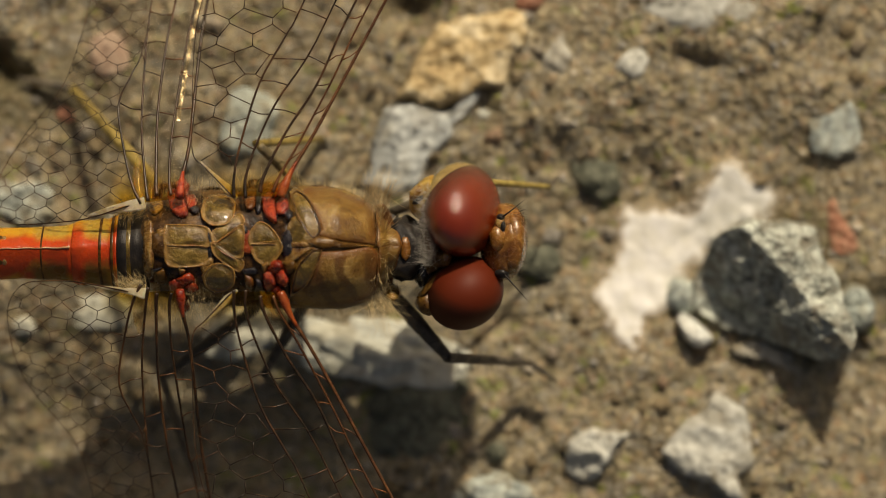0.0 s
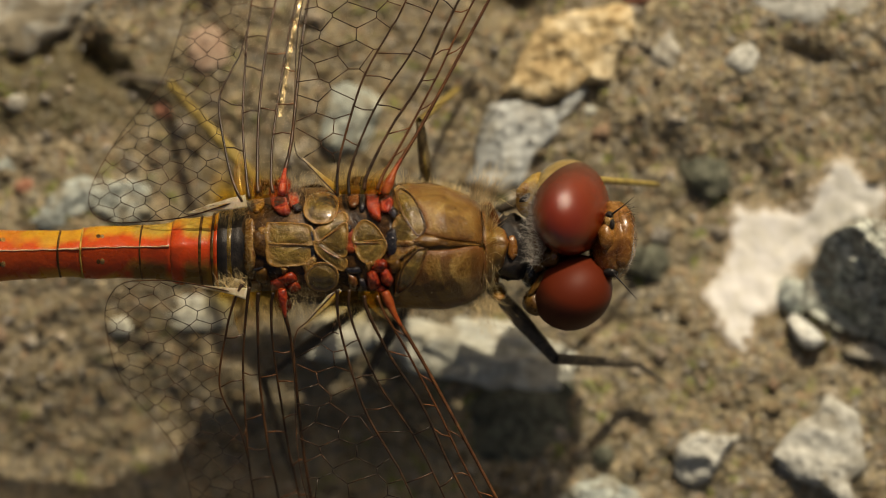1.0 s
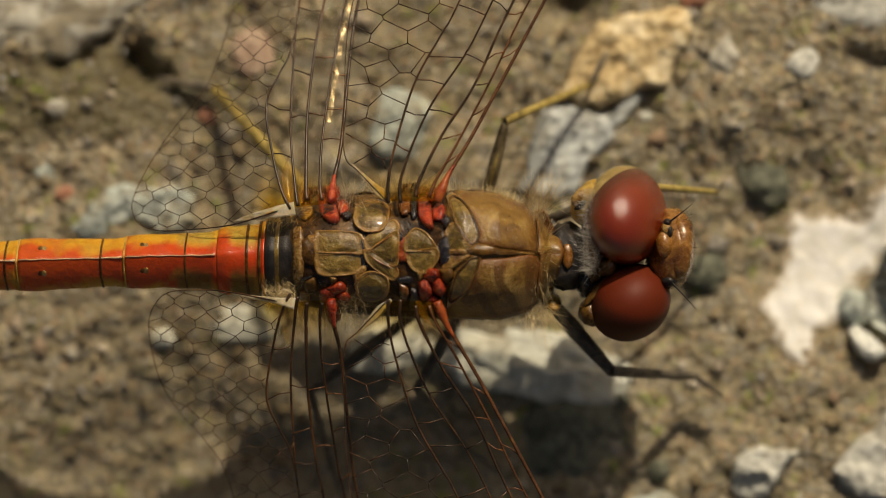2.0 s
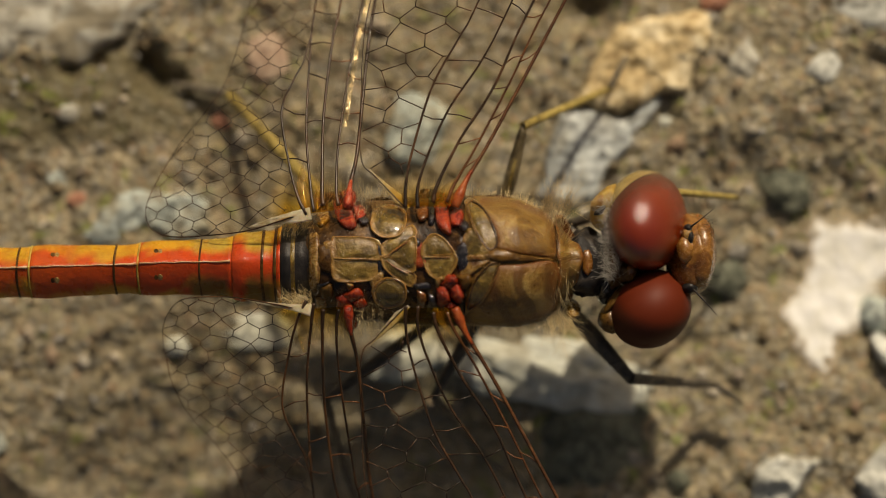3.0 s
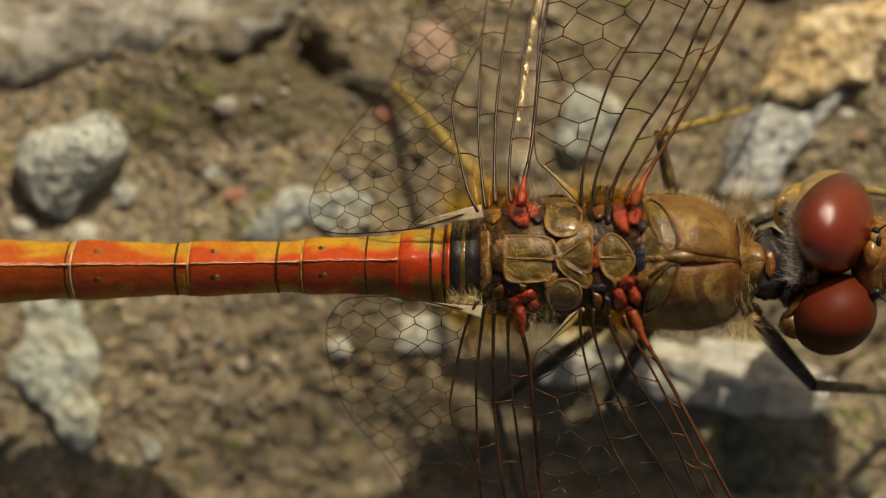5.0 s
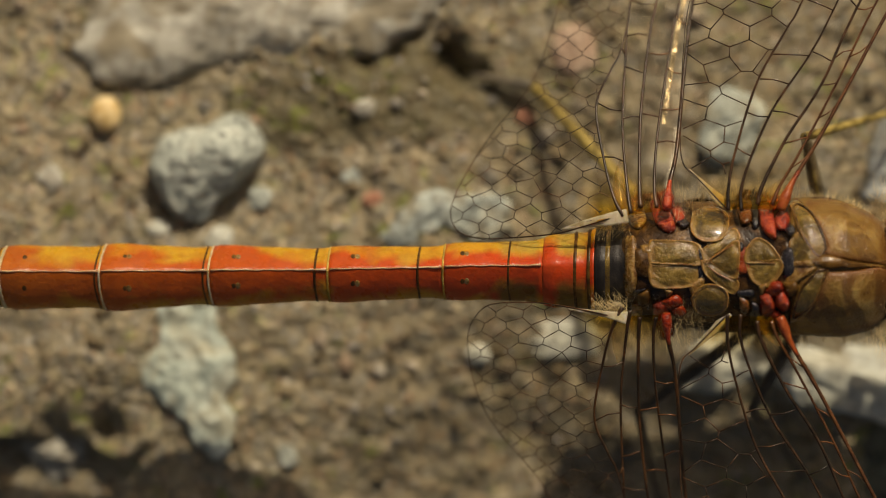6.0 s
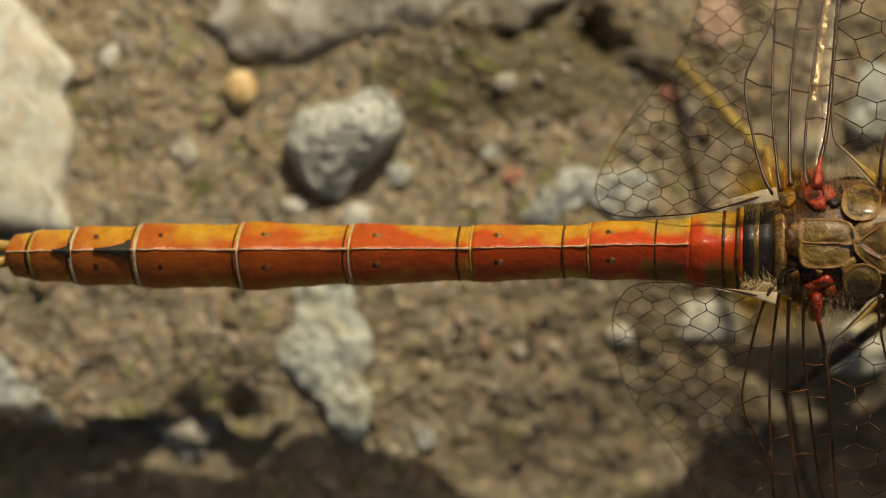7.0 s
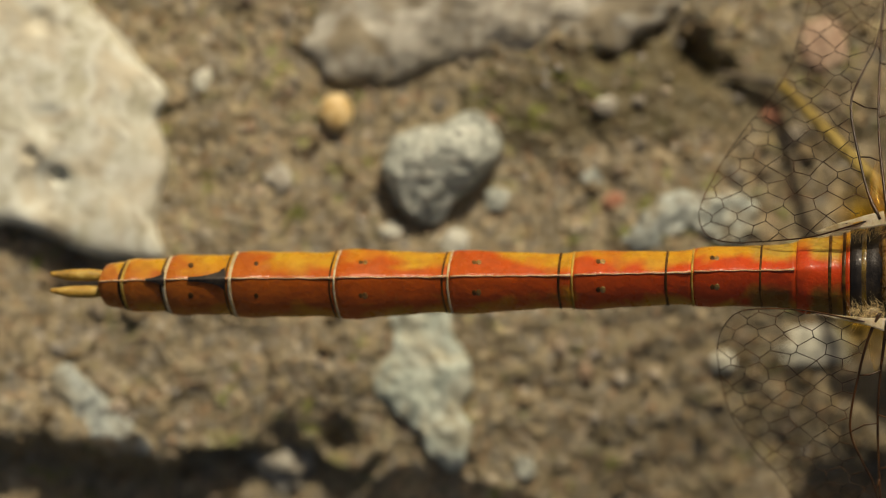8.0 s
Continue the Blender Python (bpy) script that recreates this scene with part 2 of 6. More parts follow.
BLACK = cuticle("black_cuticle", (0.010, 0.009, 0.009), (0.018, 0.016, 0.015), (0.045, 0.036, 0.028), 1.6, sub=0.0, coat=0.05, rough=0.4, spec=0.25)
LEGBLACK = cuticle("dark_leg_cuticle", (0.045, 0.040, 0.033), (0.095, 0.083, 0.064), (0.18, 0.15, 0.10), 1.8, sub=0.0, coat=0.0, rough=0.45, spec=0.3)
LEGTAN = cuticle("tan_leg_cuticle", (0.030, 0.024, 0.015), (0.13, 0.105, 0.055), (0.27, 0.22, 0.12), 1.5, sub=0.0, coat=0.0, rough=0.5)
LEGYELLOW = cuticle("yellow_leg_cuticle", (0.06, 0.045, 0.015), (0.28, 0.21, 0.055), (0.42, 0.33, 0.10), 1.3, sub=0.0, coat=0.0, rough=0.5)
RED = cuticle("scarlet_cuticle", (0.16, 0.012, 0.003), (0.42, 0.038, 0.008), (0.60, 0.115, 0.020), 2.6, rough=0.18, coat=0.6, spec=0.45, bump=0.06, rim=(0.13, 0.014, 0.004))
FACE = cuticle("amber_face", (0.085, 0.030, 0.007), (0.19, 0.080, 0.015), (0.32, 0.155, 0.035), 1.2, rough=0.22)
GAP = cuticle("blackish_cuticle", (0.010, 0.006, 0.003), (0.040, 0.018, 0.005), (0.150, 0.075, 0.016), 1.1, rough=0.30, sub=0.0, coat=0.12, spec=0.3, bump=0.015)
GLOSSBLACK = cuticle("glossy_black_cuticle", (0.004, 0.004, 0.006), (0.009, 0.008, 0.011), (0.030, 0.020, 0.018), 2.2, rough=0.20, sub=0.0, coat=0.7, bump=0.03)
REDDARK = cuticle("dark_red_cuticle", (0.06, 0.006, 0.002), (0.20, 0.020, 0.005), (0.40, 0.058, 0.012), 2.2, rough=0.24, coat=0.4, spec=0.35)
EMBERD = cuticle("orange_brown_cuticle", (0.03, 0.010, 0.003), (0.15, 0.050, 0.010), (0.30, 0.13, 0.028), 1.8, rough=0.24, coat=0.4)
SCARLET = cuticle("scarlet_vein_root", (0.12, 0.010, 0.003), (0.33, 0.030, 0.007), (0.50, 0.090, 0.018), 2.2, rough=0.26, coat=0.4, spec=0.4, bump=0.03)
CREAM = cuticle("cream_cuticle", (0.36, 0.28, 0.15), (0.52, 0.43, 0.26), (0.62, 0.55, 0.38), 2.0)
KEEL = cuticle("pale_keel", (0.30, 0.13, 0.06), (0.44, 0.26, 0.14), (0.55, 0.40, 0.24), 1.2)
RIMYELLOW = cuticle("straw_cuticle", (0.20, 0.12, 0.02), (0.38, 0.24, 0.045), (0.50, 0.37, 0.10), 1.2, rough=0.5, coat=0.05, spec=0.3)
PALE = cuticle("pale_membrane", (0.42, 0.33, 0.17), (0.64, 0.54, 0.35), (0.78, 0.70, 0.54), 2.5)
PALE.node_tree.nodes["Principled BSDF"].inputs["Alpha"].default_value = 0.6
YELLOWSKIN = cuticle("yellow_wing_skin", (0.24, 0.13, 0.02), (0.42, 0.27, 0.05), (0.55, 0.42, 0.14), 2.0, rough=0.22, coat=0.6)
YELLOWSKIN.node_tree.nodes["Principled BSDF"].inputs["Alpha"].default_value = 0.32
VEIN = cuticle("dark_vein", (0.012, 0.007, 0.003), (0.034, 0.016, 0.006), (0.105, 0.044, 0.014), 0.6, rough=0.34, sub=0.0, coat=0.0, spec=0.4)
RUST = cuticle("rusty_cuticle", (0.03, 0.013, 0.003), (0.085, 0.040, 0.008), (0.17, 0.088, 0.018), 1.1, sub=0.0, coat=0.1, spec=0.25)
EMBER = cuticle("ember_vein", (0.14, 0.022, 0.006), (0.27, 0.052, 0.012), (0.38, 0.11, 0.025), 1.1, rough=0.28, coat=0.2, spec=0.35)
CROSSVEIN = cuticle("amber_vein", (0.04, 0.015, 0.006), (0.11, 0.042, 0.012), (0.24, 0.085, 0.022), 0.9, rough=0.34, sub=0.0, coat=0.0, spec=0.4)
REDVEIN = cuticle("russet_vein", (0.045, 0.016, 0.006), (0.085, 0.032, 0.010), (0.15, 0.060, 0.020), 0.9, rough=0.34, sub=0.0, coat=0.0, spec=0.4)


def shoulder_material():
    """Translucent tan cuticle, russet towards its margin, banded on the south side."""
    m = Nodes("banded_amber_cuticle")
    a, b = m.noise(0.9, 3, 0.55, dist=0.8), m.noise(9.0, 3, 0.6)
    f = m.math("ADD", m.math("MULTIPLY", a, 0.75), m.math("MULTIPLY", b, 0.25))
    col = m.ramp(f, (0.36, (0.095, 0.042, 0.007)), (0.50, (0.205, 0.110, 0.020)), (0.66, (0.34, 0.225, 0.070)))
    x, y = m.axis(0), m.axis(1)
    bend = m.math("MULTIPLY", m.math("POWER", m.math("ABSOLUTE", m.math("ADD", y, 0.5)), 2.0), 0.32)
    arc = m.math("ADD", m.math("SUBTRACT", x, bend), m.math("MULTIPLY", a, 0.5))
    band = m.ramp(m.math("SINE", m.math("ADD", m.math("MULTIPLY", arc, 6.6), -0.4)), (0.10, 0.0), (0.75, 0.80))
    south = m.ramp(m.math("MULTIPLY", y, -1.0), (0.05, 0.0), (0.45, 1.0))
    col = m.mix(m.math("MULTIPLY", band, south), col, (0.085, 0.034, 0.005))
    edge = m.math("ADD", m.attr("rim"), m.math("MULTIPLY", m.math("SUBTRACT", a, 0.5), 1.3))
    col = m.mix(m.ramp(edge, (0.45, 0.0), (1.05, 0.85)), col, (0.120, 0.034, 0.005))
    m.bump(m.math("ADD", m.math("MULTIPLY", a, 1.5), m.math("ADD", b, m.math("MULTIPLY", m.noise(22.0, 2, 0.6), 0.7))), 0.045, 0.8)
    return m.end(col, m.ramp(b, (0.3, 0.26), (0.7, 0.50)), 0.5, 0.16, 0.12, 0.2, (1.0, 0.45, 0.12), 0.2)


SHOULDER = shoulder_material()


def hair_material(name, color):
    m = Nodes(name)
    m.bsdf.inputs["Transmission Weight"].default_value = 0.0
    return m.end(m.mix(m.rand(True), color, tuple(c * 0.6 for c in color)), 0.4, 0.5)


GOLDHAIR = hair_material("golden_hair", (0.84, 0.66, 0.34))
GREYHAIR = hair_material("grey_hair", (0.66, 0.62, 0.55))


def eye_material(name, rough, coat):
    m = Nodes(name)
    side = m.attr("rim_shade")
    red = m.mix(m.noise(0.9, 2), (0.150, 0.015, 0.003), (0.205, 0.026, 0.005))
    # low values go dark brown: on the south eye this is painted shade
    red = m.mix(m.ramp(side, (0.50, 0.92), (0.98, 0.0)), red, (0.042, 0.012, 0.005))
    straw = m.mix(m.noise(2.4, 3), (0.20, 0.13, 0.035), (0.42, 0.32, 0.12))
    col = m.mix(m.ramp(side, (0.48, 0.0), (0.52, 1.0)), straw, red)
    m.bsdf.inputs["Coat IOR"].default_value = 1.7
    return m.end(col, rough, 0.2, coat, 0.07)


EYE = eye_material("glossy_eye_facets", 0.25, 1.0)
EYE_MATT = eye_material("matt_eye_facets", 0.55, 0.0)


def abdomen_material():
    m = Nodes("abdomen_cuticle")
    x = m.axis(0)
    tail = m.math("DIVIDE", m.math("ADD", x, 23.0), 23.0, clamp=True)
    red = m.ramp(tail, (0.0, (0.35, 0.120, 0.015)), (0.35, (0.43, 0.088, 0.009)), (0.70, (0.46, 0.062, 0.009)), (1.0, (0.48, 0.046, 0.010)))
    ochre = m.mix(m.noise(1.4, 3), (0.53, 0.235, 0.012), (0.47, 0.31, 0.026))
    along, up = m.attr("along"), m.attr("flank")
    front = m.math("SUBTRACT", 1.0, along)
    patch = m.math("ADD", m.math("MULTIPLY", m.noise(0.75, 2, 0.5, dist=0.4), 0.95), m.math("MULTIPLY", up, 0.20))
    patch = m.math("ADD", patch, m.math("MULTIPLY", m.math("MULTIPLY", front, up), 0.52))
    fore = m.ramp(m.math("DIVIDE", m.math("ADD", x, 6.0), 6.0, clamp=True), (0.0, 0.0), (0.75, 0.16))
    patch = m.math("ADD", patch, m.math("MULTIPLY", fore, m.math("SUBTRACT", m.math("MULTIPLY", up, 1.6), 0.5)))
    col = m.mix(m.ramp(patch, (0.60, 0.0), (0.84, 0.95)), red, ochre)
    spot = m.ramp(m.math("ADD", m.math("DIVIDE", m.math("ADD", x, 4.0), 4.0, clamp=True), m.math("MULTIPLY", m.math("SUBTRACT", m.noise(2.0, 2), 0.5), 0.08)),
                  (0.20, 0.0), (0.26, 1.0), (0.50, 1.0), (0.55, 0.0), (0.64, 0.0), (0.70, 1.0), (0.87, 1.0), (0.93, 0.0))
    side = m.math("DIVIDE", m.math("ADD", m.math("ADD", m.axis(1), 2.0), m.math("MULTIPLY", m.math("SUBTRACT", m.noise(1.6, 2), 0.5), 0.5)), 4.0)
    col = m.mix(m.math("MULTIPLY", spot, m.ramp(side, (0.54, 0.0), (0.62, 0.95))), col, (0.40, 0.275, 0.045))
    # the same patches to the south, with shade put into the ochre
    col = m.mix(m.math("MULTIPLY", spot, m.ramp(side, (0.32, 0.90), (0.41, 0.0))), col, (0.150, 0.095, 0.016))
    fine = m.noise(9.0, 3)
    col = m.mix(m.ramp(m.noise(2.6, 4, 0.6), (0.36, 0.30), (0.56, 0.0)), col, (0.20, 0.035, 0.008))
    m.bump(m.math("ADD", m.math("MULTIPLY", fine, 0.5), m.noise(3.0, 2)), 0.03, 0.7)
    return m.end(col, m.ramp(m.noise(2.0, 2), (0.35, 0.20), (0.65, 0.42)), 0.36, 0.0, 0.2, 0.12, (1, 0.4, 0.1), 0.15)


ABDOMEN = abdomen_material()


def membrane_material():
    m = Nodes("wing_membrane")
    nt = m.nt
    clear = nt.nodes.new("ShaderNodeBsdfTransparent")
    gloss = nt.nodes.new("ShaderNodeBsdfGlossy")
    gloss.inputs["Roughness"].default_value = 0.13
    gloss.inputs["Color"].default_value = (1, 0.93, 0.80, 1)
    base = m.math("SUBTRACT", 1.0, m.math("MULTIPLY", m.math("SUBTRACT", m.math("ABSOLUTE", m.math("SUBTRACT", m.axis(1), 0.1)), 1.7), 0.75), clamp=True)
    base = m.math("MULTIPLY", base, m.ramp(m.math("DIVIDE", m.math("ADD", m.axis(0), 5.0), 10.0), (0.42, 0.0), (0.50, 1.0)))
    tint = m.mix(base, (0.98, 0.97, 0.945), (0.82, 0.60, 0.12))
    m.put(clear.inputs[0], tint)
    fr = nt.nodes.new("ShaderNodeFresnel")
    fr.inputs[0].default_value = 1.45
    fac = m.math("MULTIPLY", fr.outputs[0], 0.22)
    bump = nt.nodes.new("ShaderNodeBump")
    bump.inputs["Strength"].default_value = 0.25
    bump.inputs["Distance"].default_value = 0.04 * MM
    m.link(m.noise(2.2, 3), bump.inputs["Height"])
    m.link(bump.outputs[0], gloss.inputs["Normal"])
    mx = nt.nodes.new("ShaderNodeMixShader")
    m.link(fac, mx.inputs[0])
    m.link(clear.outputs[0], mx.inputs[1])
    m.link(gloss.outputs[0], mx.inputs[2])
    m.link(mx.outputs[0], m.out.inputs["Surface"])
    return m.mat


MEMBRANE = membrane_material()


def glint_material():
    m = Nodes("golden_wing_strip")
    nt = m.nt
    clear, gloss, mx = (nt.nodes.new(n) for n in ("ShaderNodeBsdfTransparent", "ShaderNodeBsdfGlossy", "ShaderNodeMixShader"))
    clear.inputs[0].default_value = (0.90, 0.84, 0.70, 1)
    gloss.inputs["Roughness"].default_value = 0.19
    gloss.inputs["Color"].default_value = (1.0, 0.80, 0.45, 1)
    bump = nt.nodes.new("ShaderNodeBump")
    bump.inputs["Strength"].default_value = 1.0
    bump.inputs["Distance"].default_value = 0.10 * MM
    m.link(m.noise(5.0, 3, 0.6), bump.inputs["Height"])
    m.link(bump.outputs[0], gloss.inputs["Normal"])
    m.put(mx.inputs[0], m.ramp(m.noise(3.2, 3, 0.7), (0.46, 0.02), (0.62, 0.42)))
    m.link(clear.outputs[0], mx.inputs[1])
    m.link(gloss.outputs[0], mx.inputs[2])
    m.link(mx.outputs[0], m.out.inputs["Surface"])
    return m.mat


GLINT = glint_material()

# ---- shapes ----


def hash2(ix, iy, seed):
    h = (ix.astype(np.int64) * 374761393 + iy.astype(np.int64) * 668265263 + seed * 974711) & 0x7FFFFFFF
    h = ((h ^ (h >> 13)) * 1274126177) & 0x7FFFFFFF
    return ((h ^ (h >> 16)) & 0xFFFF) / 65535.0


def vnoise(x, y, seed=0):
    ix, iy = np.floor(x), np.floor(y)
    fx, fy = x - ix, y - iy
    fx, fy = fx * fx * fx * (fx * (6 * fx - 15) + 10), fy * fy * fy * (fy * (6 * fy - 15) + 10)
    a, b = hash2(ix, iy, seed), hash2(ix + 1, iy, seed)
    c, d = hash2(ix, iy + 1, seed), hash2(ix + 1, iy + 1, seed)
    return (a + (b - a) * fx) * (1 - fy) + (c + (d - c) * fx) * fy - 0.5


def crumbs(x, y, size, seed):
    """Height of a bed of rounded crumbs, about one to a cell."""
    x, y = x / size, y / size
    ix, iy = np.floor(x), np.floor(y)
    best = np.full(np.shape(x), -1.0)
    for dx in (-1, 0, 1):
        for dy in (-1, 0, 1):
            cx, cy = ix + dx, iy + dy
            px_, py_ = cx + 0.15 + 0.7 * hash2(cx, cy, seed), cy + 0.15 + 0.7 * hash2(cx, cy, seed + 1)
            d = (x - px_) ** 2 + (y - py_) ** 2
            best = np.maximum(best, (0.35 + 0.65 * hash2(cx, cy, seed + 2)) - 1.1 * d)
    return best


def ground_z(x, y):
    """The soil's height in millimetres."""
    x, y = np.asarray(x, float), np.asarray(y, float)
    wx, wy = x + 0.8 * vnoise(x * 0.9, y * 0.9, 7), y + 0.8 * vnoise(x * 0.9, y * 0.9, 8)
    z = 1.1 * vnoise(wx / 7, wy / 7, 1) + 0.6 * vnoise(wx / 2.6, wy / 2.6, 2)
    near = np.clip(np.maximum(np.abs(x) - 40, np.abs(y) - 20) < 0, 0, 1)
    z = z + near * (0.20 * crumbs(wx, wy, 1.25, 21) + 0.15 * crumbs(wx, wy, 0.6, 31)) * (0.75 + 0.9 * vnoise(x / 4, y / 4, 9)) * (1 + 0.6 / (1 + np.exp(-np.clip((x - 13) / 2, -30, 30))))
    z = z + 0.14 * vnoise(x / 0.55, y / 0.55, 4)
    z = z - 1.5 * np.exp(-(((x + 3.5) / 7) ** 2) - ((y + 8.5) / 4.5) ** 2)
    z = z - 0.7 * np.exp(-(((x - 3.0) / 3.4) ** 2) - ((y + 7.0) / 2.0) ** 2)
    z = z + 0.75 * np.exp(-(((x + 21) / 6) ** 2) - ((y + 5.5) / 2.6) ** 2)
    for px_, py_, size, deep in ((-4.75, 6.75, 0.55, 1.5), (-4.35, 6.1, 0.45, 1.3), (-7.3, 6.45, 0.40, 0.8), (-6.5, 6.75, 0.40, 0.9), (-5.8, 7.35, 0.40, 0.9), (-3.6, 6.1, 0.28, 0.6), (10.1, 8.6, 0.75, 1.7), (-15.6, -5.4, 0.55, 1.1), (-17.3, -5.2, 0.45, 0.8)):
        z = z - deep * np.exp(-(((x - px_) ** 2 + (y - py_) ** 2) / size**2))
    for ax, ay, bx, by, wide, deep in ((22.6, 5.4, 24.1, 2.9, 0.13, 0.40), (19.5, 5.0, 20.1, 2.9, 0.14, 0.45), (19.7, 6.85, 20.7, 6.5, 0.34, 0.65), (18.0, 5.0, 18.55, 3.9, 0.12, 0.4)):
        t = np.clip(((x - ax) * (bx - ax) + (y - ay) * (by - ay)) / ((bx - ax) ** 2 + (by - ay) ** 2), 0, 1)
        d = np.hypot(x - ax - t * (bx - ax), y - ay - t * (by - ay)) + 0.45 * np.abs(vnoise(x / 0.45, y / 0.45, 71))
        z = z - deep * np.exp(-np.clip(d, 0, 9) ** 2 / wide**2)
    z = z - 1.5 / (1 + np.exp(np.clip((y + 5.75 + 1.3 * vnoise(x / 1.9, y * 0.0, 61) + 0.45 * vnoise(x / 0.5, y * 0.0 + 3.0, 62)) / 0.10, -30, 30))) / (1 + np.exp(np.clip((x + 15.0) / 0.6, -30, 30))) * near
    return z - 0.55


def inside(poly, x, y):
    hit, n = False, len(poly)
    for i in range(n):
        (x0, y0), (x1, y1) = poly[i], poly[i - 1]
        if (y0 > y) != (y1 > y) and x < (x1 - x0) * (y - y0) / (y1 - y0 + 1e-12) + x0:
            hit = not hit
    return hit


def mesh_of(name, verts, faces, smooth=True):
    me = bpy.data.meshes.new(name)
    me.from_pydata([tuple(v) for v in np.asarray(verts, float) * MM], [], faces)
    me.validate()
    if smooth:
        me.polygons.foreach_set("use_smooth", [True] * len(me.polygons))
    me.update()
    return me


def thing(name, me, material, label, category, group="", kind=""):
    ob = new(name, me)
    if me is not None and material:
        me.materials.append(material)
    return tagged(ob, label, category, group, kind)


def part(name, me, material, parent, label=""):
    ob = new(name, me)
    if not me.materials:
        me.materials.append(material)
    ob.parent = parent
    return tagged(ob, label)


class Shape:
    """Vertices and faces in millimetres, gathered piece by piece."""

    def __init__(self):
        self.v, self.f = [], []

    def add(self, verts, faces):
        n = len(self.v)
        self.v.extend(map(tuple, verts))
        self.f.extend(tuple(i + n for i in f) for f in faces)
        return self

    def mesh(self, name, smooth=True):
        return mesh_of(name, self.v, self.f, smooth)


def rings(sections, close=True):
    """Faces over rows of equal rings of points; both ends capped."""
    k, n = len(sections[0]), len(sections)
    verts = [p for s in sections for p in s]
    faces = [(i * k + j, i * k + (j + 1) % k, (i + 1) * k + (j + 1) % k, (i + 1) * k + j) for i in range(n - 1) for j in range(k)]
    if close:
        faces += [tuple(range(k - 1, -1, -1)), tuple((n - 1) * k + j for j in range(k))]
    return verts, faces


def spline(points, steps=6):
    """A Catmull-Rom line through the points."""
    p = np.asarray(points, float)
    if len(p) < 3:
        return p
    p = np.vstack([2 * p[0] - p[1], p, 2 * p[-1] - p[-2]])
    out = []
    for i in range(1, len(p) - 2):
        for t in np.linspace(0, 1, steps, endpoint=False):
            a, b, c, d = p[i - 1 : i + 3]
            out.append(0.5 * (2 * b + (c - a) * t + (2 * a - 5 * b + 4 * c - d) * t * t + (3 * b - a - 3 * c + d) * t**3))
    out.append(p[-2])
    return np.array(out)


def tube(points, radii, sides=6, flat=1.0):
    """A tapering tube along a line of points; flat squeezes it in height."""
    p = np.asarray(points, float)
    r = np.interp(np.linspace(0, 1, len(p)), np.linspace(0, 1, len(np.atleast_1d(radii))), np.atleast_1d(radii))
    tang = np.gradient(p, axis=0)
    tang /= np.linalg.norm(tang, axis=1, keepdims=True) + 1e-12
    rows = []
    for q, t, rad in zip(p, tang, r):
        side = np.cross(t, (0, 0, 1.0))
        if np.linalg.norm(side) < 0.05:
            side = np.cross(t, (0, 1.0, 0))
        side /= np.linalg.norm(side)
        up = np.cross(side, t)
        rows.append([q + rad * (math.cos(a) * side + flat * math.sin(a) * up) for a in np.arange(sides) * 2 * math.pi / sides])
    return rings(rows)


_ICO = {}


def ico(level):
    if level not in _ICO:
        bm = bmesh.new()
        bmesh.ops.create_icosphere(bm, subdivisions=level, radius=1.0)
        _ICO[level] = (np.array([v.co[:] for v in bm.verts]), [tuple(v.index for v in f.verts) for f in bm.faces])
        bm.free()
    return _ICO[level]


def lump(center, radii, turn=(0, 0, 0), level=3, rough=0.0, freq=1.5, seed=0, power=1.0):
    """An ellipsoid, squared off where power is under 1, with an uneven skin."""
    v, f = ico(level)
    v = np.sign(v) * np.abs(v) ** power
    if rough:
        off = Vector((seed * 3.7, seed * 1.3, seed * 2.1))
        d = np.array([noise.fractal(Vector(p) * freq + off, 1.0, 2.0, 4) for p in v])
        v = v * (1 + rough * d)[:, None]
    m = np.array(Euler([radians(a) for a in turn]).to_matrix())
    return (v * radii) @ m.T + center, f
# ---- ground ----


def build_ground():
    fine = np.arange(-30, 33.01, 0.16)
    far = np.geomspace(1.0, 60000.0, 46)
    xs = np.concatenate([fine[0] - far[::-1], fine, fine[-1] + far])
    fine_y = np.arange(-13, 14.01, 0.16)
    ys = np.concatenate([fine_y[0] - far[::-1], fine_y, fine_y[-1] + far])
    gx, gy = np.meshgrid(xs, ys)
    gz = ground_z(gx, gy)
    n, k = gx.shape
    i = np.arange(n * k).reshape(n, k)
    faces = np.stack([i[:-1, :-1], i[:-1, 1:], i[1:, 1:], i[1:, :-1]], -1).reshape(-1, 4)
    me = mesh_of("ground", np.stack([gx, gy, gz], -1).reshape(-1, 3), faces.tolist())
    thing("ground", me, SOIL, "crumbly brown soil with grit and moss specks", "ground", kind="structure")


build_ground()


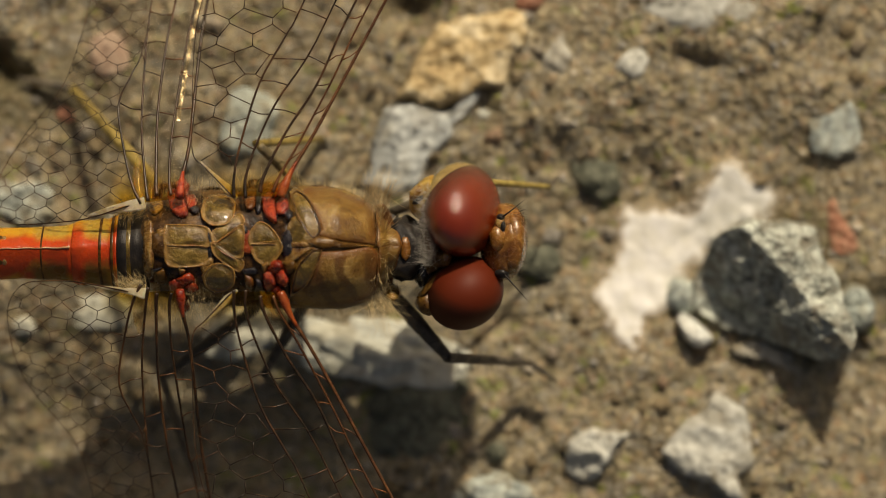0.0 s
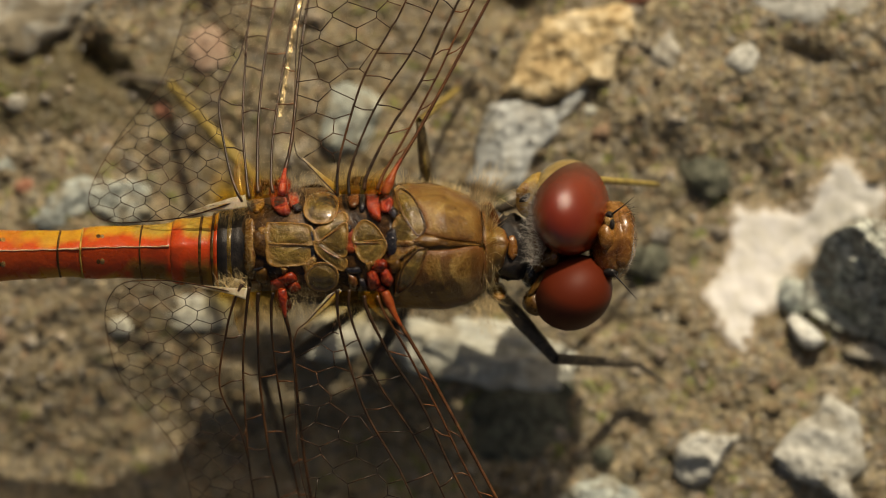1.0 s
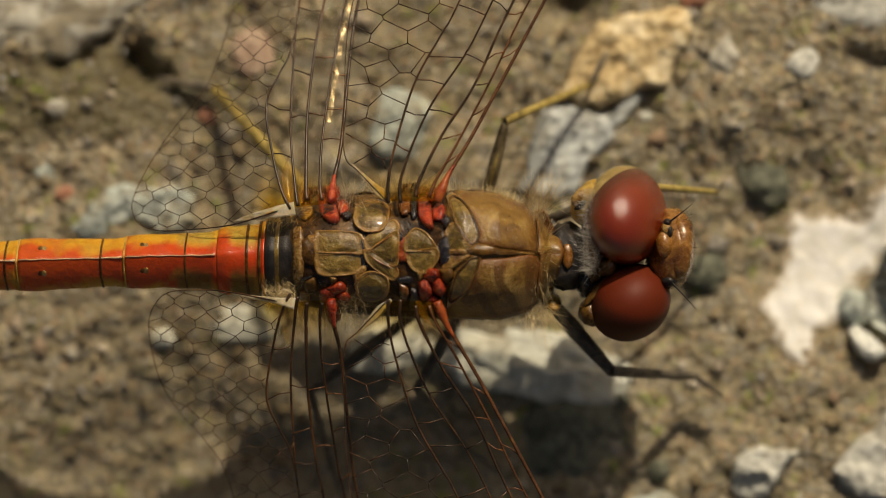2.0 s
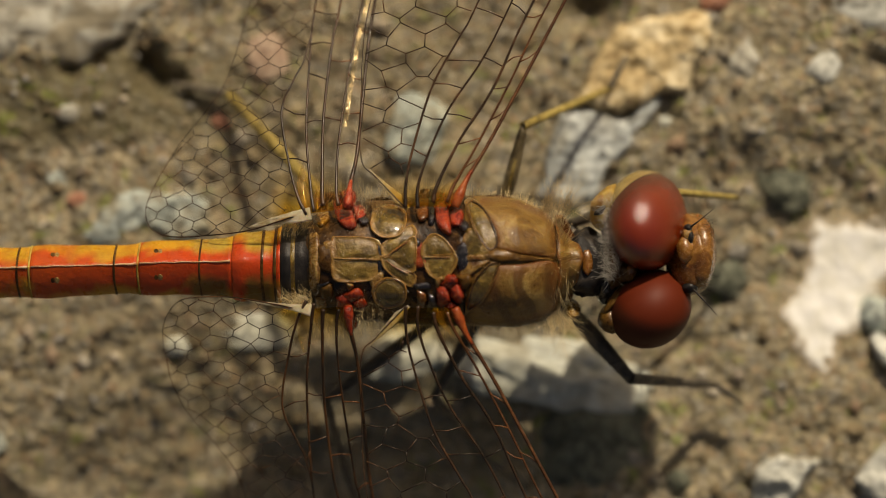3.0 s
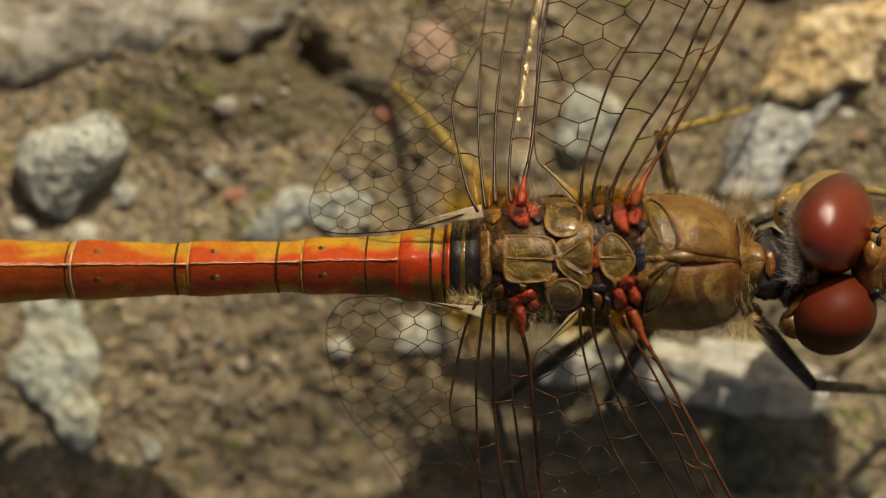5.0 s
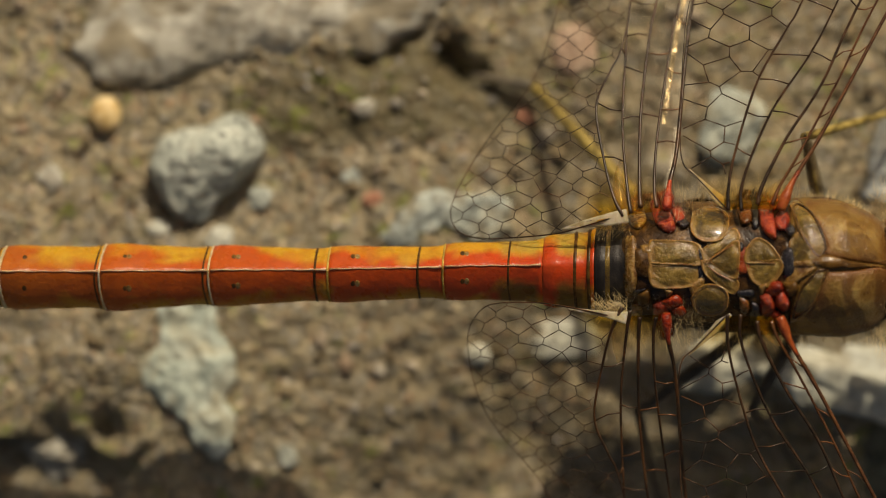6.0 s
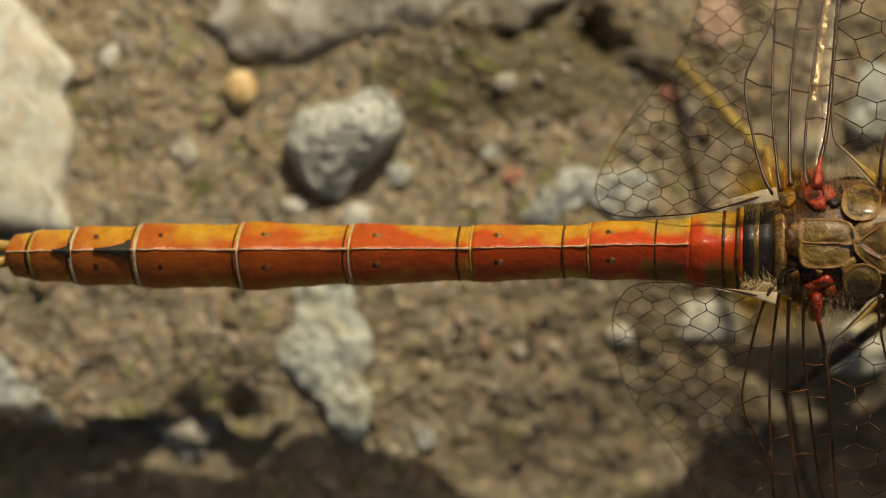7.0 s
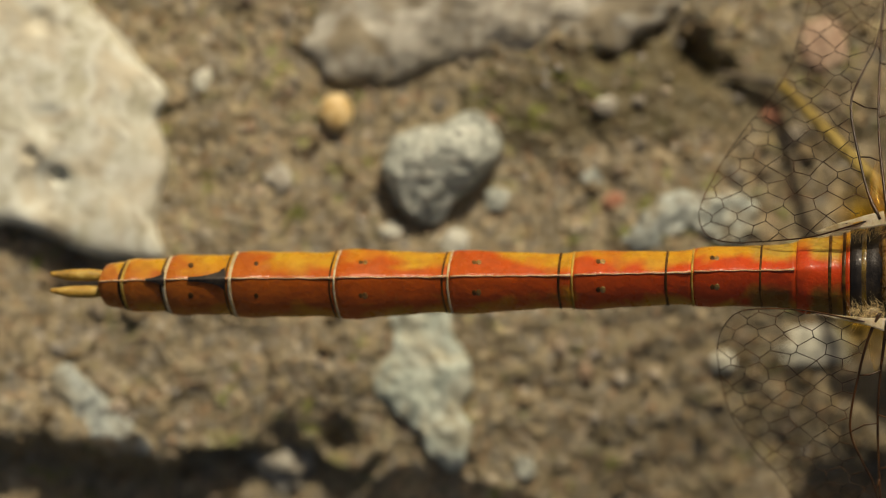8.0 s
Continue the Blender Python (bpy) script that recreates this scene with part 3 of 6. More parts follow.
def stone(name, x, y, rx, ry, rz, rot, material, label, lobes=(), rough=0.22, freq=1.3, seed=1, level=5, sink=0.35, cuts=(), category="stone", group="", tilt=(0, 0), dents=(), chips=0.045):
    """A stone bedded in the soil. lobes: (degrees, width in degrees, gain) shape its outline; cuts: (nx, ny, nz, d) slice off flat faces."""
    v, f = ico(level)
    ang = np.degrees(np.arctan2(v[:, 1], v[:, 0]))
    gain = np.ones(len(v))
    for a, w, g in lobes:
        d = (ang - a + 180) % 360 - 180
        gain += g * np.exp(-((d / w) ** 2)) * np.hypot(v[:, 0], v[:, 1])
    off = Vector((seed * 3.7, seed * 1.3, seed * 2.1))
    d = np.array([noise.fractal(Vector(p) * freq + off, 1.0, 2.1, 3) for p in v])
    p = v * (1 + rough * d)[:, None]
    p[:, :2] *= gain[:, None]
    for nx, ny, nz, dist in cuts:
        n = np.array([nx, ny, nz]) / math.sqrt(nx * nx + ny * ny + nz * nz)
        over = p @ n - dist
        p = p - np.where(over > 0, over * 0.93, 0)[:, None] * n
    if cuts:
        chip = np.array([noise.fractal(Vector(q) * 4.5 + off, 1.0, 2.0, 2) for q in v])
        p = p * (1 + chips * chip)[:, None]
    p = p * (rx, ry, rz)
    for dx, dy, dr, dd in dents:
        p[:, 2] -= np.where(p[:, 2] > 0, dd * np.exp(-(((p[:, 0] - dx) ** 2 + (p[:, 1] - dy) ** 2) / dr**2) ** 2), 0)
    me = mesh_of(name, p, f)
    ob = thing(name, me, material, label, category, group)
    z = float(ground_z(x, y)) + rz * (1 - 2 * sink) - 0.05
    ob.matrix_world = pose(x * MM, y * MM, z * MM, tilt[0], tilt[1], rot)
    return ob


def cobble(name, outline, height, material, label, rough=0.10, jag=0.05, seed=1, flat=3.5, facets=(), pits=(), category="stone", n=120, rings_n=30, lift=0.0):
    """A stone with a given outline in plan, bedded in the soil. facets: (gx, gy, c) planes that slice its top at heights in millimetres;
    pits: (x, y, radius, depth)."""
    rim = spline(list(outline) + [outline[0]], 10)[:-1]
    seg = np.r_[0, np.cumsum(np.linalg.norm(np.diff(np.vstack([rim, rim[:1]]), axis=0), axis=1))]
    at = np.linspace(0, seg[-1], n, endpoint=False)
    closed = np.vstack([rim, rim[:1]])
    rim = np.stack([np.interp(at, seg, closed[:, i]) for i in range(2)], 1)
    mid = (rim.min(0) + rim.max(0)) / 2
    span = (rim.max(0) - rim.min(0)).min() / 2
    base = float(np.mean(ground_z(rim[:, 0], rim[:, 1]))) - 0.12
    off = Vector((seed * 3.7, seed * 1.3, seed * 2.1))
    rows = []
    for i, k in enumerate(np.r_[1.0, np.linspace(1.0, 0.02, rings_n) ** 0.72]):
        row = []
        for x, y in rim:
            q = Vector(((x - mid[0]) / span, (y - mid[1]) / span, 0)) * 1.6 + off
            w = 1 + jag * noise.fractal(q * 2.2, 1.0, 2.0, 4)
            px_, py_ = mid[0] + (x - mid[0]) * k * w, mid[1] + (y - mid[1]) * k * w
            p = Vector(((px_ - mid[0]) / span, (py_ - mid[1]) / span, 0)) * 1.6 + off
            up = height * (1 - k**flat) ** (1 / flat) if k < 1 else 0.0
            for gx, gy, c in facets:
                up = min(up, max(c + gx * (px_ - mid[0]) + gy * (py_ - mid[1]), 0.0))
            up += rough * height * noise.fractal(p * 1.3, 1.0, 2.0, 5) * (1 - k**8)
            for dx, dy, dr, dd in pits:
                up -= dd * math.exp(-(((px_ - dx) ** 2 + (py_ - dy) ** 2) / dr**2) ** 2)
            row.append((px_ - mid[0], py_ - mid[1], up if i else -0.8 - lift))
        rows.append(row)
    ob = thing(name, mesh_of(name, *rings(rows)), material, label, category)
    ob.matrix_world = pose(mid[0] * MM, mid[1] * MM, (base + lift) * MM)
    return ob


cobble("limestone", ((-29.10, 9.45), (-26.53, 9.98), (-23.77, 9.13), (-23.21, 8.10), (-22.39, 7.24), (-21.35, 6.04), (-20.86, 5.27), (-21.07, 4.58), (-20.82, 3.64), (-20.73, 2.78), (-20.95, 1.92), (-21.12, 1.23), (-20.88, 0.37), (-21.58, 0.16), (-23.04, 0.27), (-23.90, 0.67), (-24.77, 1.08), (-25.80, 1.24), (-27.86, 1.03), (-29.76, 2.91), (-29.95, 6.69)), 1.50, LIMESTONE, "large pale cream limestone with tan pits", seed=2, rough=0.07, jag=0.03, flat=6, pits=[(-24.6, 2.33, 0.75, 0.3), (-24.0, 2.73, 0.25, 0.3), (-24.44, 4.4, 0.5, 0.18), (-24.62, 7.44, 0.35, 0.22), (-24.91, 3.36, 0.22, 0.25)])
cobble("stone", ((-16.64, 6.94), (-16.13, 7.89), (-15.18, 9.36), (-10.36, 10.07), (-4.33, 9.40), (-5.36, 7.76), (-6.39, 7.12), (-6.99, 6.60), (-8.62, 6.66), (-9.66, 6.42), (-11.21, 6.34), (-12.76, 6.06), (-13.79, 5.71), (-15.17, 5.70), (-16.12, 5.94)), 0.75, BROWN_STONE, "long brown-grey stone lying in the soil", seed=3, rough=0.25, jag=0.05, flat=1.9)
cobble("stone", ((-14.25, 2.98), (-13.98, 3.84), (-13.26, 4.27), (-12.40, 4.43), (-11.72, 4.78), (-11.03, 4.62), (-10.51, 3.94), (-10.64, 3.25), (-11.28, 2.56), (-11.96, 2.04), (-12.42, 1.33), (-12.99, 1.33), (-13.59, 1.74), (-13.97, 2.29)), 1.75, GREY_STONE, "rounded speckled grey granite stone", seed=4, rough=0.1, jag=0.04, flat=2.6, facets=[(0.1, 0.42, 1.6), (-0.25, 0.75, 1.75)])
cobble("stone", ((-14.58, -3.05), (-13.96, -2.67), (-13.84, -1.84), (-13.93, -1.15), (-12.21, -1.14), (-12.03, -2.00), (-11.51, -2.86), (-11.42, -3.72), (-11.75, -4.28), (-11.40, -4.96), (-11.57, -5.96), (-12.02, -6.22), (-12.67, -5.76), (-13.23, -4.94), (-14.02, -4.29), (-14.44, -3.74)), 0.42, MINT_STONE, "pale mint-green lichen-crusted flat stone", seed=6, rough=0.45, jag=0.08, flat=5)
cobble("stone", ((-24.35, -3.21), (-23.78, -3.00), (-23.06, -3.60), (-22.36, -4.29), (-21.67, -4.98), (-21.22, -5.66), (-22.70, -5.62), (-23.74, -5.50), (-23.62, -4.47), (-24.18, -3.78)), 0.35, BLUE_STONE, "flat blue-grey triangular stone sunk in soil", seed=7, rough=0.25, jag=0.05, flat=6)
cobble("clod", ((-21.41, -4.72), (-21.07, -3.97), (-20.13, -3.76), (-18.57, -3.76), (-17.88, -4.27), (-17.93, -5.13), (-18.39, -5.51), (-19.77, -5.60), (-20.98, -5.58)), 0.34, SOIL, "flat brown clod of earth", seed=8, rough=0.2, jag=0.05, flat=6, category='clod')
cobble("stone", ((-18.36, -5.65), (-17.88, -5.56), (-17.19, -5.78), (-16.58, -6.07), (-16.75, -6.37), (-17.70, -6.30), (-18.25, -5.99)), 0.55, BROWN_STONE, "small flat brown stone in the shade", seed=9, rough=0.2)
cobble("stone", ((-6.79, 0.95), (-6.36, 1.61), (-5.68, 2.21), (-4.95, 2.40), (-4.30, 2.23), (-2.92, 2.14), (-2.79, 0.97), (-3.60, 0.69), (-4.47, 1.10), (-5.07, 1.23), (-5.64, 0.61), (-6.67, 0.50)), 0.45, BLUE_STONE, "pale grey pitted stone in soil", seed=10, rough=0.35, jag=0.1, flat=4)
cobble("stone", ((9.57, 5.34), (10.23, 6.75), (10.83, 7.69), (11.74, 8.16), (12.94, 8.30), (14.05, 8.40), (14.17, 7.60), (13.67, 6.59), (13.35, 5.78), (12.45, 5.58), (11.54, 5.14), (10.54, 5.06)), 0.75, TAN_STONE, "sandy yellow crumbly stone in soil", seed=12, rough=0.35, jag=0.1, flat=4)
cobble("stone", ((8.43, 2.26), (8.63, 3.26), (8.83, 4.37), (9.43, 5.01), (10.23, 5.14), (10.84, 4.90), (11.54, 5.00), (12.14, 5.50), (12.51, 5.50), (12.10, 4.78), (11.62, 4.45), (11.58, 4.01), (11.10, 3.49), (10.58, 2.88), (10.30, 2.20), (9.33, 1.86)), 0.50, BLUEWHITE_STONE, "mottled grey and white stone in soil", seed=13, rough=0.45, jag=0.1, flat=4)
cobble("stone", ((15.64, -7.03), (15.99, -6.68), (16.59, -6.42), (17.09, -6.52), (17.76, -6.56), (17.88, -6.72), (17.50, -7.08), (17.19, -7.53), (16.89, -8.09), (16.49, -8.33), (15.99, -8.33), (15.65, -7.89)), 0.70, MOTTLED_STONE, "angular whitish stone in the soil", seed=24, rough=0.32, jag=0.06, flat=4, facets=[(0.2, 0.5, 0.7)])
cobble("stone", ((18.96, -7.28), (19.41, -6.68), (19.91, -6.17), (20.51, -5.81), (20.87, -5.21), (21.32, -5.27), (21.66, -5.57), (22.12, -5.91), (22.24, -7.08), (22.31, -7.68), (21.82, -8.24), (21.99, -9.09), (21.42, -8.99), (20.90, -8.49), (20.21, -8.29), (19.51, -7.88)), 0.75, MOTTLED_STONE, "broad whitish stone with a flat top", seed=25, rough=0.25, jag=0.06, flat=5)
cobble("pebble", ((24.93, 1.54), (25.15, 1.78), (25.43, 1.18), (26.03, 0.21), (25.83, -0.23), (25.15, -0.15)), 0.35, RED_STONE, "rusty red angular pebble in soil", seed=30, rough=0.3, category='pebble')
cobble("rock", ((20.23, -1.04), (20.87, 0.33), (21.67, 0.83), (22.58, 0.95), (23.58, 0.93), (24.48, 0.63), (24.70, -0.23), (25.09, -0.87), (25.51, -2.03), (25.83, -2.67), (25.69, -3.64), (24.99, -4.04), (23.59, -3.60), (21.38, -2.84), (20.37, -2.18)), 3.70, DARK_STONE, "craggy dark slate rock with a pale lichened side", seed=18, rough=0.13, jag=0.06, flat=7, facets=[(-0.37, -0.335, 2.95), (0.86, 0.77, 1.95)], lift=0.8, category='rock', n=200, rings_n=60)
cobble("pebble", ((19.55, -2.55), (19.87, -2.35), (20.80, -3.11), (20.78, -3.43), (20.32, -3.55), (19.87, -3.25)), 0.75, QUARTZ_WHITE, "small angular white quartz pebble", seed=19, rough=0.12, flat=4, category='pebble', facets=[(0, -0.25, 0.7)], lift=0.3)
cobble("stone", ((25.43, -1.74), (25.84, -1.34), (26.34, -1.48), (26.68, -2.14), (26.54, -2.84), (25.94, -3.01), (25.52, -2.64)), 0.90, BLUE_STONE, "rounded pale grey stone beside the rock", seed=22, rough=0.18, flat=3)
cobble("flake", ((21.41, -3.50), (22.42, -3.31), (23.02, -3.49), (23.63, -3.75), (24.03, -4.56), (23.79, -4.50), (23.33, -4.06), (22.62, -3.90), (21.61, -3.82)), 0.45, BROWN_STONE, "thin curved slate flake leaning on the rock", seed=21, rough=0.2, jag=0.06, flat=4)
stone("pebble", -15.6, 4.75, 0.5, 0.6, 0.42, 10, YELLOW_STONE, "small smooth amber pebble", seed=5, rough=0.08, level=4, sink=0.2, category="pebble")
stone("stone", 4.3, 4.3, 0.95, 1.3, 0.5, -20, BLUE_STONE, "pale grey flat stone under the wing", seed=11, rough=0.35)
stone("stone", -0.7, 6.85, 0.66, 0.85, 0.26, 0, PINK_STONE, "smooth pinkish stone in the soil", seed=14, rough=0.18, sink=0.42)
stone("stone", 8.9, -3.75, 3.1, 1.15, 0.45, -10, WHITE_STONE, "whitish flat stone below the dragonfly", seed=15, rough=0.34, freq=1.8)
stone("stone", -1.0, -2.25, 1.35, 0.65, 0.3, 8, WHITE_STONE, "whitish flat stone under the wing", seed=35, rough=0.35, sink=0.45)
stone("stone", 4.0, -3.1, 1.5, 0.8, 0.3, 15, WHITE_STONE, "small whitish stone under the wing", seed=34, rough=0.3)
# the dark material here deepens the head's shadow on a paler stone
stone("stone", 10.4, -6.0, 1.9, 1.8, 0.35, -28, MOSSY_STONE, "brown-grey stone with the head's shade in its colour", seed=32, rough=0.3)
stone("stone", 19.75, -1.75, 0.62, 0.66, 0.5, 0, BLUE_STONE, "small blue-grey stone against the rock", seed=20, rough=0.25, level=4, sink=0.2)
stone("stone", 25.2, 4.3, 1.05, 1.0, 0.38, 10, BLUE_STONE, "angular blue-grey stone in the soil", seed=23, rough=0.25, cuts=((0, 0, 1, 0.6), (1, 0.1, 0, 0.8), (-1, 0.2, 0, 0.8)))
stone("stone", 13.1, -9.0, 1.3, 0.9, 0.7, 0, BLUE_STONE, "pale grey speckled stone in soil", seed=26, rough=0.3)
stone("stone", 20.3, 8.7, 2.2, 0.95, 0.26, 0, MOTTLED_STONE, "pale grey flat stone in soil", seed=27, rough=0.22, sink=0.40)
stone("pebble", 14.3, 8.8, 0.5, 0.4, 0.35, 20, RED_STONE, "small rusty red pebble in soil", seed=28, rough=0.2, level=4, category="pebble")
stone("pebble", 13.15, -7.3, 0.4, 0.36, 0.35, 0, MOSSY_STONE, "small dark round pebble", seed=29, rough=0.15, level=4, category="pebble")
stone("stone", 14.75, -0.55, 0.75, 0.6, 0.4, 20, MOSSY_STONE, "small dark grey stone by the face", seed=33, rough=0.25, level=4)
for _i, (_x, _y, _r, _m, _l) in enumerate((
        (-13.9, 1.1, 0.30, WHITE_STONE, "tiny whitish pebble in the soil"), (-11.95, 0.75, 0.42, WHITE_STONE, "tiny whitish pebble in the soil"),
        (-10.7, 2.1, 0.36, GREY_STONE, "tiny grey pebble in the soil"), (-17.3, 2.65, 0.45, BROWN_STONE, "tiny brown pebble in the soil"),
        (-7.8, 2.8, 0.32, GREY_STONE, "tiny grey pebble in the soil"), (-7.35, 4.95, 0.30, BROWN_STONE, "tiny brown pebble in the soil"),
        (-19.7, 5.7, 0.32, WHITE_STONE, "tiny whitish pebble in the soil"), (-17.1, -5.9, 0.9, BROWN_STONE, "small brown stone in the soil"),
        (-9.8, -6.1, 0.35, DARK_STONE, "tiny dark pebble in the soil"), (-2.25, 4.7, 0.28, RED_STONE, "tiny rusty red pebble in soil"),
        (-3.75, -2.85, 0.36, WHITE_STONE, "tiny whitish pebble in the soil"), (17.95, 6.5, 0.55, MOTTLED_STONE, "small whitish pebble in the soil"),
        (15.3, 6.7, 0.6, BROWN_STONE, "small pale brown pebble in soil"), (16.7, 2.6, 0.85, MOSSY_STONE, "small dark greenish pebble in soil"),
        (12.7, 4.75, 0.2, WHITE_STONE, "tiny whitish pebble in the soil"), (-7.1, 2.1, 0.25, RED_STONE, "tiny rusty red pebble in soil"),
        (25.5, 0.0, 0.35, GREY_STONE, "tiny grey pebble in the soil"))):
    stone("pebble", _x, _y, _r * 1.1, _r * 0.9, _r * 0.50, 37 * _i, _m, _l, seed=40 + _i, rough=0.36, level=4, sink=0.32, category="pebble", group="loose pebbles")


def build_crust():
    """A bright chalky smear that follows the soil, feathered at its rim."""
    edge_line = spline(((17.79, 1.07), (18.19, 1.21), (20.21, 1.07), (20.61, 1.94), (21.41, 2.94), (22.22, 2.28), (23.13, 1.88), (22.62, 1.27), (21.62, 0.93), (20.61, 0.16), (19.85, -0.64), (19.51, -1.45), (19.00, -2.05), (18.40, -2.46), (17.90, -3.46), (17.44, -3.10), (17.31, -2.30), (16.83, -1.49), (17.39, -0.65), (17.69, 0.16), (17.79, 1.07)), 6)
    xs, ys = np.arange(15.0, 25.6, 0.075), np.arange(-5.2, 4.8, 0.075)
    gx, gy = np.meshgrid(xs, ys)
    near = np.min([np.hypot(gx - a, gy - b) for a, b in edge_line], axis=0)
    into = np.array([[inside(edge_line.tolist(), x, y) for x in xs] for y in ys])
    f = np.where(into, near, -near) + 0.30 * vnoise(gx / 0.9, gy / 0.9, 51) + 0.16 * vnoise(gx / 0.3, gy / 0.3, 52)
    soil = ground_z(gx, gy)
    broad = 0.04 + 0.125 * sum(ground_z(gx + dx, gy + dy) for dx, dy in ((1.1, 0.5), (-1.1, 0.5), (0.5, -1.1), (-0.5, -1.1), (0.5, 0.9), (-0.6, -0.5), (0.6, -0.4), (-0.4, 0.6)))
    z = np.maximum(0.35 * soil + 0.65 * broad, soil - 0.04) + 0.20 * np.clip(f, -1.0, 0.1) + 0.03 * vnoise(gx / 0.3, gy / 0.3, 53) + 0.10
    n, k = gx.shape
    keep = f > -0.95
    faces = []
    for a in range(n - 1):
        for b in range(k - 1):
            if keep[a, b] and keep[a, b + 1] and keep[a + 1, b] and keep[a + 1, b + 1]:
                faces.append((a * k + b, a * k + b + 1, (a + 1) * k + b + 1, (a + 1) * k + b))
    used = sorted({i for q in faces for i in q})
    back = {i: c for c, i in enumerate(used)}
    pts = np.stack([gx, gy, z + 0.05], -1).reshape(-1, 3)[used]
    # a closed slab: the top, its copy below, and the rim between them
    m = len(used)
    top = [tuple(back[i] for i in q) for q in faces]
    edge = {}
    for q in top:
        for i in range(4):
            e = (q[i], q[(i + 1) % 4])
            edge[e] = edge.get(e, 0) + 1
    rim = [e for e in edge if (e[1], e[0]) not in edge]
    low = pts - (0, 0, 0.9)
    me = mesh_of("chalk_crust", np.vstack([pts, low]), top + [tuple(i + m for i in q[::-1]) for q in top] + [(b, a, a + m, b + m) for a, b in rim])
    core = np.clip(f.reshape(-1)[used] * 0.62 + 0.52, 0, 1)
    me.attributes.new("core", "FLOAT", "POINT").data.foreach_set("value", np.r_[core, core].tolist())
    thing("chalk_crust", me, CRUST, "bright white chalky crust smeared over the soil", "chalk crust")


build_crust()


def on_crust(x, y):
    return 17.0 < x < 22.0 and abs(y - 1.0 * (x - 19.2)) < 2.0


def build_grit():
    rng = np.random.default_rng(5)
    shape = Shape()
    for i in range(1300):
        x, y = rng.uniform(-28, 31), rng.uniform(-11, 12)
        r = 0.10 + 0.22 * rng.random() ** 4
        z = float(ground_z(x, y)) - r * 0.15
        s = rng.uniform(0.55, 1.35, 3) * r
        v, f = ico(2)
        bumps = np.array([noise.noise(Vector(p) * 1.6 + Vector((i * 1.7, 0, 0))) for p in v])
        m = np.array(Euler(rng.uniform(0, 6.28, 3)).to_matrix())
        if not on_crust(x, y):
            shape.add((v * (1 + 0.75 * bumps)[:, None] * s) @ m.T + (x, y, z), f)
    thing("grit", shape.mesh("grit"), GRIT, "scattered sand grains and grit on soil", "grit", kind="stuff")


build_grit()


def build_pebbles():
    rng = np.random.default_rng(8)
    kinds = []
    for k in range(10):
        v, f = ico(2)
        bumps = np.array([noise.fractal(Vector(p) * 1.3 + Vector((k * 4.1, 0, 2)), 1.0, 2.0, 3) for p in v])
        me = mesh_of("pebble", v * (1 + 0.45 * bumps)[:, None] * rng.uniform(0.7, 1.2, 3), f)
        me.materials.append(PEBBLE)
        kinds.append(me)
    for i in range(150):
        x, y = rng.uniform(-25.5, 26.5), rng.uniform(-8.8, 9.2)
        r = 0.13 + 0.26 * rng.random() ** 3
        y = y - 9.0 if on_crust(x, y) else y
        ob = tagged(new("pebble", kinds[i % 10]), "small gritty pebble bedded in soil", "pebble", "loose pebbles")
        ob.matrix_world = pose(x * MM, y * MM, (float(ground_z(x, y)) - 0.2 * r) * MM, *rng.uniform(0, 360, 3)) @ Matrix.Scale(r, 4)


build_pebbles()
_g = random.Random(3)
for _x, _y in ((-9.2, 5.95), (-9.8, 2.75), (-8.2, -2.3), (-21.8, -4.6), (-4.2, 3.4), (15.5, 2.4), (15.9, 4.4), (17.6, 7.2), (23.4, 7.3), (21.4, 3.4), (-9.2, 5.6), (-5.1, 6.9), *((_g.uniform(13.0, 27.0), _g.uniform(-8.0, 8.5)) for _ in range(16)), *((_g.uniform(-24.0, 2.0), _g.uniform(-7.0, 7.5)) for _ in range(12))):
    if on_crust(_x, _y):
        continue
    _v, _f = lump((0, 0, 0), (0.11, 0.10, 0.10), level=3, rough=0.1)
    _q = thing("quartz_grain", mesh_of("quartz_grain", _v, _f), QUARTZ, "tiny clear quartz grain glinting in sun", "quartz grain", "quartz grains")
    _q.matrix_world = pose(_x * MM, _y * MM, (float(ground_z(_x, _y)) + 0.07) * MM)
# ---- dragonfly ----
dragonfly = thing("dragonfly", None, None, "red darter dragonfly with clear wings resting on stony soil", "dragonfly")

TH_X = (0.45, 1.0, 2.2, 3.6, 5.0, 6.4, 7.6, 8.5, 9.0, 9.3)
TH_NORTH = (1.15, 1.65, 1.95, 2.05, 2.10, 2.15, 2.05, 1.68, 1.25, 0.85)
TH_SOUTH = (1.15, 1.65, 1.95, 2.05, 2.15, 2.15, 2.20, 2.02, 1.62, 1.15)
TH_TOP = (7.2, 7.7, 7.95, 8.05, 8.25, 8.75, 8.65, 8.1, 7.6, 7.2)
TH_LOW = (5.0, 4.3, 3.8, 3.5, 3.3, 3.3, 3.5, 4.0, 4.6, 5.2)


def thorax_at(x, y):
    """Half width on the side of y, top and underside of the thorax."""
    return (float(np.interp(x, TH_X, c)) for c in (TH_NORTH if y > 0 else TH_SOUTH, TH_TOP, TH_LOW))


def thorax_top(x, y):
    """Height of the thorax over a point."""
    w, top, low = thorax_at(x, y)
    u = min(abs(y) / w, 0.999)
    return top + 2.7 * ((1 - u**2.4) ** (1 / 2.4) - 1)


